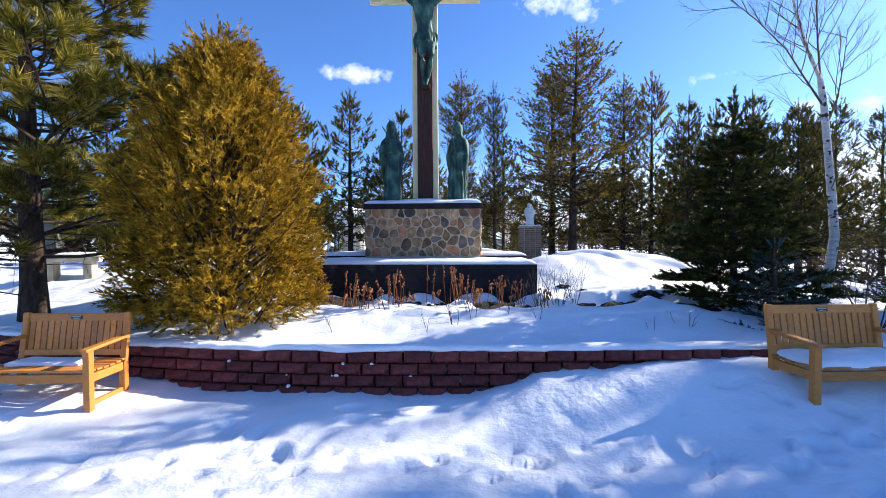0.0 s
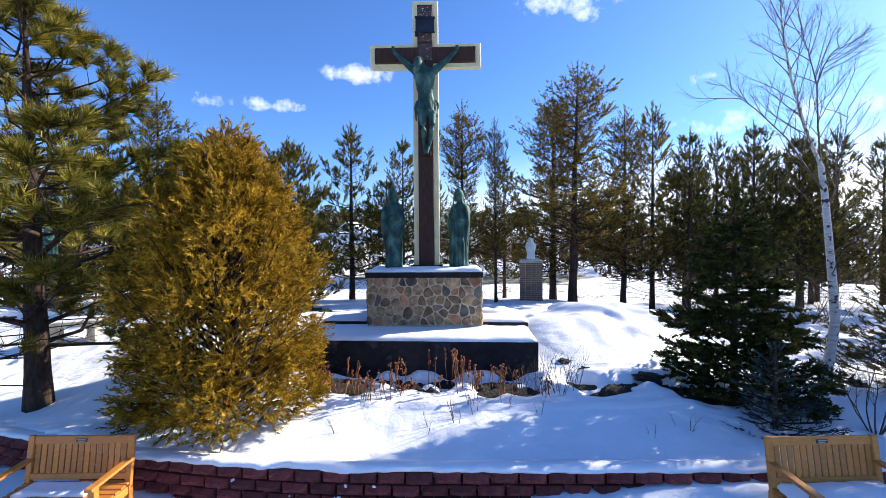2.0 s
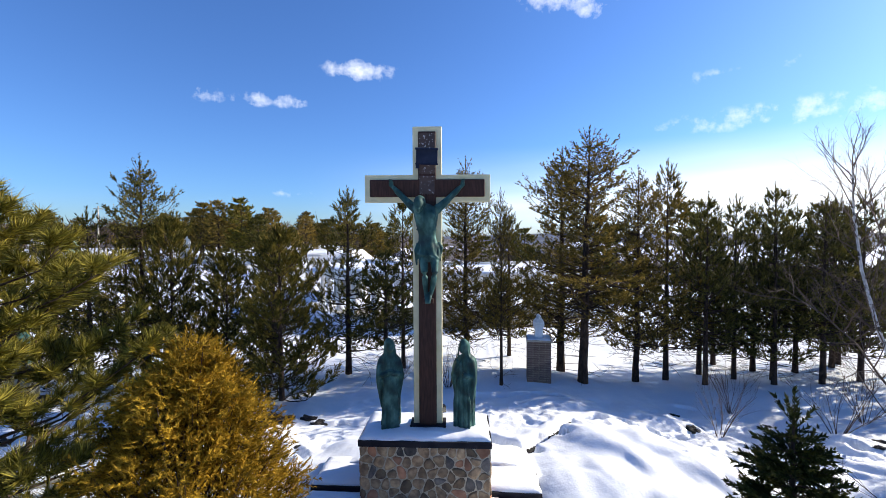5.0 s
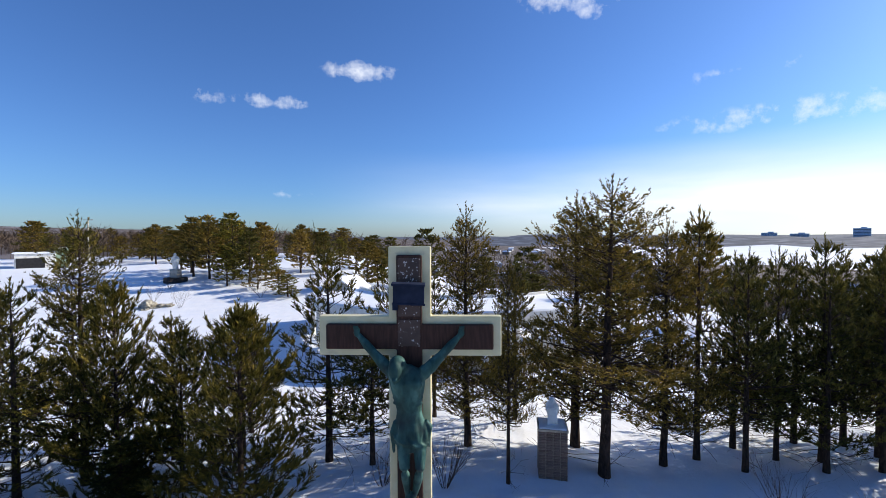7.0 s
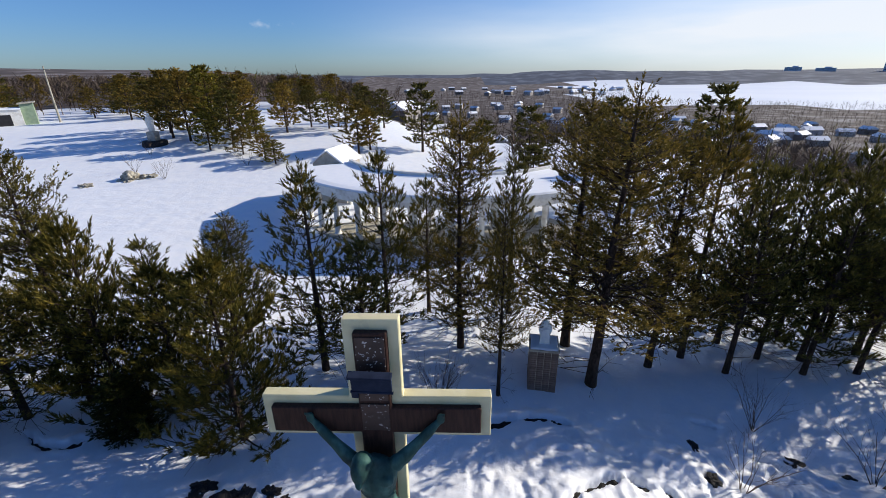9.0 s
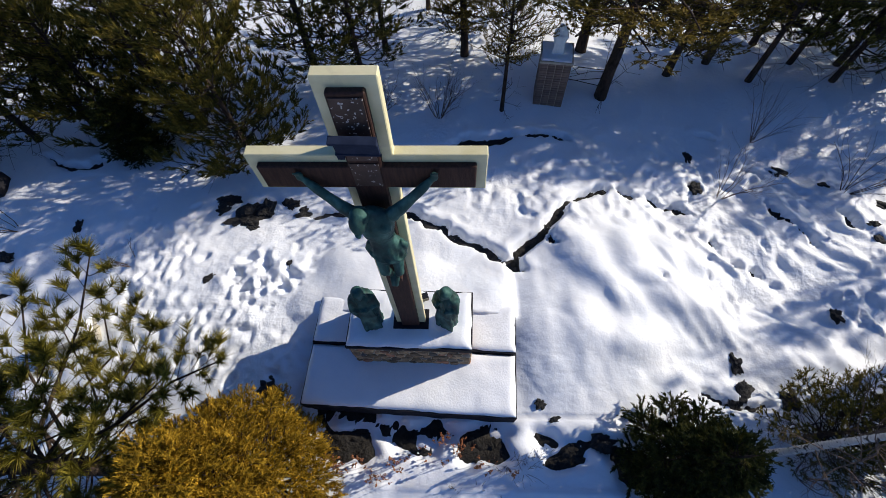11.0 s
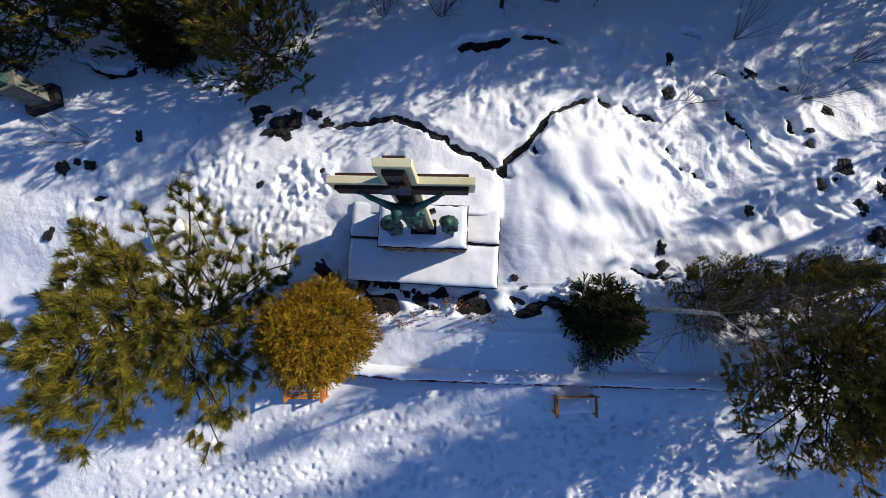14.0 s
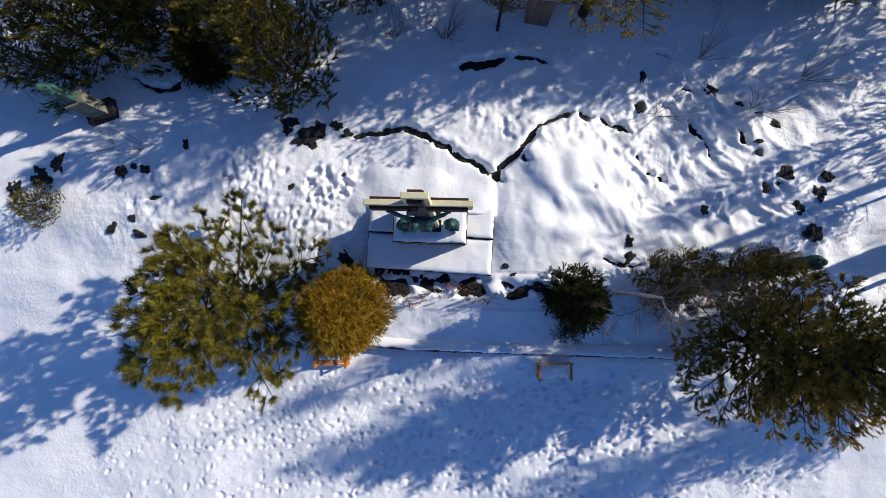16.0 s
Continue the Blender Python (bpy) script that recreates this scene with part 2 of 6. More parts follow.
PINE_BARK = material("pine_bark", [(0.026, 0.019, 0.015), (0.085, 0.058, 0.044)], rough=0.95, scale=14, stretch=(1, 1, 0.35), bump=0.9, bump_scale=24, bump_size=0.04, spec=0.1)
TWIG = material("bare_twig", [(0.07, 0.045, 0.032), (0.13, 0.085, 0.06)], rough=0.9, scale=20, bump=0)
BIRCH_BARK = material("birch_bark", [(0.36, 0.34, 0.32), (0.58, 0.56, 0.53)], rough=0.75, scale=6, stretch=(1, 1, 6), bump=0.3, bump_scale=20, stain=(0.03, 0.028, 0.026), stain_scale=13, stain_edge=(0.58, 0.62))
RED_PINE = material("red_pine_needles", [(0.032, 0.034, 0.007), (0.105, 0.09, 0.016), (0.26, 0.19, 0.035)], rough=0.6, scale=4.0, bump=0, vary=0.45, island=True, translucent=0.25, spec=0.1)
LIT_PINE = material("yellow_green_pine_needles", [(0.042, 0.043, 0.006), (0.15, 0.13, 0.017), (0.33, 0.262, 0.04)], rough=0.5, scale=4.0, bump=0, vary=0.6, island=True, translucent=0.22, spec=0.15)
JACK_PINE = material("jack_pine_needles", [(0.05, 0.042, 0.01), (0.145, 0.105, 0.02), (0.3, 0.2, 0.04)], rough=0.6, scale=4.0, bump=0, vary=0.45, island=True, translucent=0.28, spec=0.1)
DARK_PINE = material("dark_pine_needles", [(0.028, 0.029, 0.008), (0.09, 0.083, 0.018), (0.20, 0.162, 0.034)], rough=0.6, scale=4.0, bump=0, vary=0.4, island=True, translucent=0.28, spec=0.12)
SPRUCE = material("spruce_needles", [(0.012, 0.02, 0.006), (0.04, 0.046, 0.01), (0.11, 0.1, 0.022)], rough=0.6, scale=6.0, bump=0, vary=0.4, island=True, translucent=0.2, spec=0.12)
BLUE_SPRUCE = material("blue_spruce_needles", [(0.03, 0.055, 0.055), (0.06, 0.1, 0.1)], rough=0.5, scale=3, bump=0, vary=0.35, island=True, translucent=0.13, spec=0.1)
CEDAR = material("golden_cedar_leaf", [(0.08, 0.05, 0.005), (0.30, 0.182, 0.014), (0.58, 0.36, 0.036)], rough=0.65, scale=6.0, bump=0, vary=0.45, island=True, translucent=0.25, spec=0.12)
RUST_LARCH = material("rusty_needles", [(0.09, 0.066, 0.012), (0.24, 0.165, 0.026), (0.42, 0.27, 0.044)], rough=0.6, scale=4.0, bump=0, vary=0.4, island=True, translucent=0.3, spec=0.3)
SEED_BROWN = material("dry_flower_head", [(0.13, 0.045, 0.016), (0.33, 0.125, 0.046)], rough=0.9, scale=20, bump=0, vary=0.3)
FAR_BRUSH = material("far_bare_wood", [(0.05, 0.036, 0.026), (0.11, 0.075, 0.052)], rough=0.95, scale=0.02, bump=0, vary=0.4, island=True)
# wooded hills across the lake, with distance haze mixed into the blue colour
FAR_HAZE_BLUE = material("haze_blue_far_hill", [(0.022, 0.034, 0.06), (0.042, 0.056, 0.09), (0.12, 0.14, 0.185)], rough=0.95, scale=0.012, stretch=(1, 1, 3), bump=0)
LAKE_ICE = material("frozen_lake_snow", [(0.80, 0.83, 0.88), (0.86, 0.88, 0.9)], rough=0.6, scale=0.004, bump=0)
TOWN_GROUND = material("snowy_town_ground", [(0.04, 0.029, 0.023), (0.075, 0.052, 0.042), (0.22, 0.2, 0.2)], rough=0.95, scale=0.035, detail=6, bump=0)
LAMP_GREY = material("dark_metal", [(0.02, 0.02, 0.022), (0.045, 0.045, 0.05)], rough=0.45, scale=8, bump=0.1, metal=0.6)
PLAQUE = material("brass_plaque", [(0.02, 0.02, 0.022), (0.05, 0.05, 0.055)], rough=0.35, scale=20, bump=0, metal=0.7)
SILVER_BAR = material("pale_lettering", [(0.5, 0.5, 0.48), (0.6, 0.6, 0.58)], rough=0.5, scale=20, bump=0)
HOUSE_WALL = material("house_siding", [(0.30, 0.26, 0.23), (0.46, 0.43, 0.40)], rough=0.8, scale=0.3, bump=0, vary=0.5)
# far tower concrete, paled and blued by haze put into its colour
TOWER_HAZE = material("hazy_concrete_tower", [(0.50, 0.57, 0.66), (0.56, 0.63, 0.72)], rough=0.9, scale=0.05, bump=0)
PLASTER = material("beige_plaster", [(0.34, 0.31, 0.26), (0.46, 0.43, 0.37)], rough=0.85, scale=2, bump=0.1)


# ---------------------------------------------------------------- mesh helpers
def mesh_of(name, verts, faces, mat, smooth=False):
    me = bpy.data.meshes.new(name)
    verts, faces = np.asarray(verts, np.float32), np.asarray(faces, np.int32)
    k = faces.shape[1]
    me.vertices.add(len(verts))
    me.vertices.foreach_set("co", verts.ravel())
    me.loops.add(faces.size)
    me.loops.foreach_set("vertex_index", faces.ravel())
    me.polygons.add(len(faces))
    me.polygons.foreach_set("loop_start", np.arange(0, faces.size, k, dtype=np.int32))
    if smooth:
        me.polygons.foreach_set("use_smooth", np.ones(len(faces), bool))
    me.update(calc_edges=True)
    me.materials.append(mat)
    return me


def thing(name, m, label, category, group="", kind=""):
    ob = new(name)
    ob.matrix_basis = m
    return tagged(ob, label, category, group, kind)


def under(ob, parent):
    if parent is not None:
        ob.parent = parent
    return ob


def part(name, bm, mat, parent=None, label="", smooth=False):
    """One bmesh as one mesh object, in the parent's own coordinates."""
    me = bpy.data.meshes.new(name)
    bmesh.ops.recalc_face_normals(bm, faces=bm.faces)
    bm.to_mesh(me)
    bm.free()
    me.materials.append(mat)
    if smooth:
        me.polygons.foreach_set("use_smooth", np.ones(len(me.polygons), bool))
    ob = under(new(name, me), parent)
    return tagged(ob, label)


def part_np(name, verts, faces, mat, parent=None, label="", smooth=False):
    return tagged(under(new(name, mesh_of(name, verts, faces, mat, smooth)), parent), label)


def box(bm, size, at=(0, 0, 0), bevel=0.0, turn=None):
    made = bmesh.ops.create_cube(bm, size=1.0)["verts"]
    m = Matrix.Translation(at) @ (turn or Matrix()) @ Matrix.Diagonal((*size, 1))
    bmesh.ops.transform(bm, matrix=m, verts=made)
    if bevel:
        edges = {e for v in made for e in v.link_edges}
        bmesh.ops.bevel(bm, geom=list(edges), offset=bevel, segments=2, affect="EDGES", profile=0.6)
    return bm


def box_part(name, size, at, mat, parent, bevel=0.006, turn=None, label=""):
    return part(name, box(bmesh.new(), size, at, bevel, turn), mat, parent, label)


def tubes(lines, sides=4):
    """Tapered tubes: lines of (points, radii)."""
    vs, fs, base = [], [], 0
    ring = [(math.cos(2 * math.pi * k / sides), math.sin(2 * math.pi * k / sides)) for k in range(sides)]
    for pts, rad in lines:
        pts = np.asarray(pts, float)
        n = len(pts)
        d = np.gradient(pts, axis=0)
        d /= np.linalg.norm(d, axis=1)[:, None] + 1e-9
        ref = np.array((0.0, 0, 1)) if abs(d[0][2]) < 0.9 else np.array((1.0, 0, 0))
        u = np.cross(d, ref)
        u /= np.linalg.norm(u, axis=1)[:, None] + 1e-9
        v = np.cross(d, u)
        for k in range(n):
            for c, s in ring:
                vs.append(pts[k] + rad[k] * (c * u[k] + s * v[k]))
        for k in range(n - 1):
            for j in range(sides):
                a, b = base + k * sides + j, base + k * sides + (j + 1) % sides
                fs.append((a, b, b + sides, a + sides))
        base += n * sides
    return np.array(vs), np.array(fs)


def blades(rng, start, way, length, count, needle, width, spread, lift=0.0, flat=None):
    """Needles round shoots: start, way (unit) and length of each shoot; count needles each. Returns triangles."""
    s = len(start)
    t = rng.random((s, count, 1)) ** 0.8
    root = start[:, None] + way[:, None] * t * np.reshape(length, (-1, 1, 1))
    rnd = rng.normal(size=(s, count, 3))
    if flat is not None:
        rnd -= flat[:, None] * (rnd * flat[:, None]).sum(-1, keepdims=True) * 0.85
    rnd -= way[:, None] * (rnd * way[:, None]).sum(-1, keepdims=True)
    rnd /= np.linalg.norm(rnd, axis=-1, keepdims=True) + 1e-9
    go = way[:, None] + rnd * spread * (0.6 + 0.8 * rng.random((s, count, 1)))
    go[..., 2] += lift
    go /= np.linalg.norm(go, axis=-1, keepdims=True)
    wide = np.cross(go, rng.normal(size=(s, count, 3)))
    wide /= np.linalg.norm(wide, axis=-1, keepdims=True) + 1e-9
    ln = needle * (0.65 + 0.7 * rng.random((s, count, 1)))
    a, b, c = root - wide * width / 2, root + wide * width / 2, root + go * ln
    verts = np.stack([a, b, c], 2).reshape(-1, 3)
    return verts, np.arange(len(verts)).reshape(-1, 3)


def unit(v):
    v = np.asarray(v, float)
    return v / (np.linalg.norm(v) + 1e-9)


# ---------------------------------------------------------------- trees
def grow_pine(seed, height, reach, bare=0.22, whorl=0.42, per=5, needle=0.12, count=16, shoot=0.26, rise=0.1, tip=0.55, crook=0.06,
              trunk_r=None, width=0.02, lean=(0, 0), gap=0.24, spread=0.6, profile=None, thin=1.0, inner=0.35, dead=0, lift=0.5, forks=2, twig=0.32, leader=0.55, sag=0.0):
    """A conifer: trunk, limbs and needles. Limbs sweep out in whorls and turn up at the tip; brushes of needles sit on the ends of the side twigs.
    profile: reach along the crown from 0 (its foot) to 1 (top); lift: how far the shoots turn upwards; sag: how far low limbs hang."""
    rng = np.random.default_rng(seed)
    trunk_r = trunk_r or 0.0125 * height + 0.015
    k = 12
    up = np.linspace(0, 1, k)
    axis = np.stack([lean[0] * up ** 1.3 + np.cumsum(rng.normal(0, crook * 0.25, k)) * 0.3, lean[1] * up ** 1.3 + np.cumsum(rng.normal(0, crook * 0.25, k)) * 0.3, up * height], 1)
    axis[:2, :2] = 0
    axis[0, 2] = -0.25
    trunk_line = (axis, trunk_r * (1 - up) ** 0.8 + 0.008)
    trunk_line[1][0] *= 1.25
    lines = []
    profile = profile or (lambda s: (1 - s) ** 0.75 * min(1.0, 0.55 + 2.2 * s))
    starts, ways, lens = [], [], []
    sky = np.array([0, 0, 1.0])

    def brush(p, d, ln):
        starts.append(p)
        ways.append(unit(d))
        lens.append(ln)

    z = bare * height
    while z < height - 0.2:
        s = (z - bare * height) / (height * (1 - bare))
        turn = rng.random() * 6.28
        n = max(3, int(round(per * (1 - 0.3 * s))))
        for j in range(n):
            if rng.random() > thin:
                continue
            a = turn + 6.28 * j / n + rng.normal(0, 0.25)
            ln = reach * profile(s) * (0.45 + 0.75 * rng.random())
            if ln < 0.14:
                continue
            zz = min(height - 0.1, z + rng.normal(0, whorl * 0.22))
            root = np.array([np.interp(zz, axis[:, 2], axis[:, 0]), np.interp(zz, axis[:, 2], axis[:, 1]), zz])
            out = np.array([math.cos(a), math.sin(a), 0])
            side_way = np.array([-out[1], out[0], 0])
            e0 = rise + 0.75 * s * tip + rng.normal(0, 0.12) - sag * (1 - s)
            m = 6
            u = np.linspace(0, 1, m)
            bend = rng.normal(0, crook, 3)
            sway = rng.normal(0, crook * 1.2) * np.sin(u * 6.0)
            pts = root + out * (ln * u)[:, None] + sky * (ln * (e0 * u + tip * 0.42 * u ** 2.6))[:, None] + (np.outer(np.sin(u * 3.1), bend) + np.outer(sway, side_way)) * ln
            lines.append((pts[[0, 1, 3, 5]], (0.009 + 0.012 * ln) * np.array([1, 0.8, 0.5, 0.22])))
            tangent = unit(pts[-1] - pts[-3])
            count_b = max(1, int(ln * (1 - inner) / gap))
            for b in range(count_b):
                f = inner + (1 - inner) * (b + 0.6 * rng.random()) / count_b
                p = np.array([np.interp(f, u, pts[:, c]) for c in range(3)])
                for side in (-1, 1):
                    if rng.random() > 0.92:
                        continue
                    d = unit(tangent * 0.8 + side_way * side * (0.65 + 0.4 * rng.random()) + sky * (0.05 + rng.normal(0, 0.16)))
                    bl = (0.5 * twig + twig * 0.9 * ln * (1.08 - f)) * (0.7 + 0.6 * rng.random())
                    q = p + d * bl
                    lines.append(([p, q], [0.007, 0.003]))
                    brush(q - d * shoot * 0.35, d + sky * lift * rng.uniform(0.4, 1.2), shoot * (0.75 + 0.5 * rng.random()))
                    for w in range(forks - 1):
                        o = p + d * bl * (0.35 + 0.5 * rng.random())
                        dd = unit(d + side_way * rng.normal(0, 0.5) + out * rng.normal(0.1, 0.4) + sky * lift * rng.uniform(0.2, 1.2))
                        brush(o, dd, shoot * (0.6 + 0.5 * rng.random()))
            end = pts[-1]
            brush(end - tangent * 0.1, tangent + sky * lift, shoot * 1.15)
            for side in (-1, 1):
                brush(end - tangent * 0.14, tangent * 0.8 + side_way * side * 0.6 + sky * lift * rng.uniform(0.5, 1.3), shoot * (0.7 + 0.4 * rng.random()))
        z += whorl * (0.8 + 0.4 * rng.random()) * (1 - 0.35 * s)
    for k in range(dead):
        zz = height * (0.04 + (bare + 0.12) * rng.random())
        a = rng.random() * 6.28
        ln = reach * (0.3 + 0.5 * rng.random())
        p = np.array([np.interp(zz, axis[:, 2], axis[:, 0]), np.interp(zz, axis[:, 2], axis[:, 1]), zz])
        d = np.array([math.cos(a), math.sin(a), rng.normal(0.05, 0.2)])
        pts = [p, p + d * ln * 0.5 + rng.normal(0, 0.05, 3), p + d * ln + np.array([0, 0, rng.normal(-0.05, 0.12)])]
        lines.append((pts, [0.012, 0.008, 0.004]))
        for j in range(4):
            q = pts[1] + (pts[2] - pts[1]) * rng.random()
            lines.append(([q, q + unit(d + rng.normal(0, 0.6, 3)) * ln * 0.35], [0.005, 0.003]))
    # the leader and the ring of candles round it
    top = axis[-1]
    for w in range(int(leader / 0.14)):
        brush(top + sky * (leader * 0.45 - 0.14 * w - shoot * 0.4), sky + rng.normal(0, 0.06, 3), shoot)
    lines.append(([top - sky * 0.1, top + sky * leader * 0.45], [0.009, 0.004]))
    for w in range(6):
        a = w * 1.05 + rng.random()
        o = top - sky * (0.12 + 0.3 * leader * rng.random())
        d = unit(np.array([0.55 * math.cos(a), 0.55 * math.sin(a), 0.8]))
        lines.append(([o, o + d * leader * 0.45], [0.007, 0.003]))
        brush(o + d * leader * 0.15, d + sky * 0.5 * lift, shoot)
        brush(o + d * leader * 0.4, d + sky * lift, shoot)
    wood = tubes(lines, 3)
    trunk = tubes([trunk_line], 8)
    leaf = blades(rng, np.array(starts), np.array(ways), np.array(lens), count, needle, width, spread)
    return trunk, wood, leaf


def tree_thing(name, grown, m, bark, leaf_mat, label, category="tree", group=""):
    t = thing(name, m, label, category, group)
    part_np("trunk", *grown[0], bark, t, smooth=True)
    tagged(part_np("limb", *grown[1], bark, t), kind="stuff")
    tagged(part_np("crown", *grown[2], leaf_mat, t), kind="stuff")
    return t


def at(x, y, z, turn=0.0, size=1.0, high=None):
    return Matrix.Translation((x, y, z)) @ Matrix.Rotation(radians(turn), 4, "Z") @ Matrix.Diagonal((size, size, high or size, 1))


# ---------------------------------------------------------------- the lie of the land
def ease(a, b, v):
    s = np.clip((v - a) / (b - a), 0, 1)
    return s * s * (3 - 2 * s)


def wall_line(x):
    return -3.83 + 0.03 * np.clip(x, -6.5, 0) ** 2


def soft_noise(x, y, size, seed):
    """Smooth value noise on arrays."""
    rng = np.random.default_rng(seed)
    grid = rng.random((256, 256))
    u, v = np.asarray(x) / size, np.asarray(y) / size
    i, j = np.floor(u).astype(int), np.floor(v).astype(int)
    fu, fv = u - i, v - j
    fu, fv = fu * fu * (3 - 2 * fu), fv * fv * (3 - 2 * fv)
    g = lambda a, b: grid[a % 256, b % 256]
    return (g(i, j) * (1 - fu) + g(i + 1, j) * fu) * (1 - fv) + (g(i, j + 1) * (1 - fu) + g(i + 1, j + 1) * fu) * fv - 0.5


def land(x, y):
    """Height of the snow, without its small relief."""
    x, y = np.asarray(x, float), np.asarray(y, float)
    front = 0.02 + 0.14 * ease(1.0, 3.5, x) + 0.09 * ease(-5.2, -3.95, y) + (0.17 - 0.06 * ease(2, 4, x)) * ease(0.75, 1.45, x + 0.5 * soft_noise(x, y, 0.6, 77)) * ease(-4.9, -3.95, y)
    back = 0.44 + 0.3 * ease(-3.8, -1.5, y) + 0.32 * ease(-1.6, 0.6, y) - 0.42 * ease(2.0, 7.0, y) - 0.6 * ease(7.0, 11.5, y)
    back -= 0.72 * ease(2.8, 8.0, x) * ease(-3.2, 0.5, y) * (1 - 0.55 * ease(5, 9, y))
    back -= 0.15 * ease(-4.0, -7.0, x) * (1 - ease(-1, 2, y))
    step = np.where(y > wall_line(x) + 0.11, 1.0, 0.0)
    open_end = np.maximum(ease(-6.2, -7.6, x), ease(8.4, 9.6, x))
    step = step * (1 - open_end) + ease(-5.8, -1.6, y) * open_end
    near = front + (back - front) * step
    # fields rise behind on the left, and the hill falls away to the right
    r = np.hypot(x, y)
    right = x / (r + 1)
    far = 0.2 + 2.7 * ease(16, 60, y) * ease(8, -14, x) - 1.2 * ease(4, 30, -y) + 0.5 * soft_noise(x, y, 21, 5) * ease(18, 60, r)
    far = far - 40 * ease(44 - 27 * ease(0.3, 0.8, right), 260, r) * ease(-0.30, 0.05, right)
    mix = ease(13, 26, np.hypot(x * 0.85, y - 1))
    h = near * (1 - mix) + far * mix
    low = ease(300, 620, r) * ease(-0.45, -0.12, right)
    h = h * (1 - low) - 48 * low
    shore = ease(2700, 3400, r + 600 * soft_noise(x, y, 700, 11))
    h = h + (48 + 8 + 34 * soft_noise(x, y, 900, 3) + 22 * soft_noise(x, y, 300, 4) + 12 * soft_noise(x, y, 110, 6)) * shore * low
    h = h + (1 - low) * ease(250, 900, r) * (15 + 26 * soft_noise(x, y, 400, 8))
    return h


def height_at(x, y):
    return float(land(np.array([x]), np.array([y]))[0])


# ---------------------------------------------------------------- ground: one sheet to the horizon
def spaced(lo, hi, step, far, grow):
    mid = np.arange(lo, hi + step, step)
    out, s, v = [], step, 0.0
    while v < far:
        s *= grow
        v += s
        out.append(v)
    out = np.array(out)
    return np.concatenate([(mid[0] - out)[::-1], mid, mid[-1] + out])


SNOW_GRID = []
# bare cracks and gaps between the drifts: way, half width, depth
CRACKS = [
    ([(-2.83, 3.11), (-2.2, 3.24), (-1.5, 3.36), (-0.96, 3.38), (-0.18, 3.18), (0.06, 2.92), (0.45, 2.65), (1.27, 2.3), (1.67, 2.02), (2.14, 1.74)], 0.075, 0.22),
    ([(2.01, 1.86), (2.14, 2.16), (2.48, 2.45), (2.78, 2.67), (2.96, 3.05), (3.18, 3.39), (3.61, 3.65), (4.06, 3.97), (4.44, 4.15)], 0.06, 0.22),
    ([(2.82, 2.67), (2.8, 2.5), (2.95, 2.42)], 0.05, 0.2), ([(4.6, 4.1), (4.85, 3.98), (5.15, 3.95)], 0.075, 0.2), ([(5.36, 3.98), (5.78, 3.82), (6.3, 3.67), (6.46, 3.51)], 0.065, 0.2),
    ([(0.75, 5.5), (1.1, 5.62), (1.5, 5.6), (2.2, 5.85)], 0.13, 0.2), ([(2.4, 5.9), (3.0, 5.85), (3.66, 5.7)], 0.045, 0.15),
    ([(8.44, 4.03), (8.72, 3.62), (9.01, 3.3), (9.22, 2.72)], 0.05, 0.2), ([(10.0, 3.75), (10.15, 3.4), (10.25, 3.15)], 0.085, 0.22), ([(6.72, 2.8), (6.76, 2.6)], 0.05, 0.2),
    ([(7.45, 2.08), (7.66, 1.95)], 0.075, 0.2), ([(7.08, 2.16), (7.2, 2.08)], 0.05, 0.2), ([(6.5, 4.55), (6.85, 4.35)], 0.07, 0.18), ([(8.4, 5.2), (8.75, 5.1)], 0.06, 0.18), ([(7.4, 6.4), (7.9, 6.25)], 0.08, 0.18),
    ([(-2.0, -1.3), (-1.45, -1.36), (-0.65, -1.45), (-0.12, -1.55), (0.67, -1.58), (1.7, -1.52)], 0.3, 0.18), ([(-1.7, -1.85), (-1.1, -1.8), (-0.7, -1.88)], 0.14, 0.14), ([(0.9, -1.95), (1.3, -1.9), (1.8, -1.92)], 0.14, 0.14), ([(-1.9, -1.72), (-1.3, -1.66), (-0.9, -1.78)], 0.08, 0.12), ([(-0.24, -1.7), (0.05, -1.86), (0.35, -1.9)], 0.07, 0.12), ([(0.7, -1.85), (1.1, -1.72), (1.5, -1.74)], 0.08, 0.12),
    ([(2.3, -1.6), (2.65, -1.83), (3.0, -1.78), (3.3, -1.71), (3.7, -1.72)], 0.10, 0.16), ([(3.5, -1.85), (3.9, -1.95), (4.4, -2.2)], 0.22, 0.16), ([(2.34, -2.0), (2.7, -2.06), (3.14, -2.03)], 0.055, 0.14),
    ([(-10.33, 4.98), (-9.7, 4.68), (-8.92, 4.63), (-8.6, 4.9)], 0.13, 0.2), ([(5.6, -0.75), (6.2, -0.95), (6.9, -0.9)], 0.07, 0.2), ([(-9.3, 0.9), (-9.0, 1.05)], 0.07, 0.18), ([(10.7, 1.85), (10.95, 1.6)], 0.08, 0.2),
]


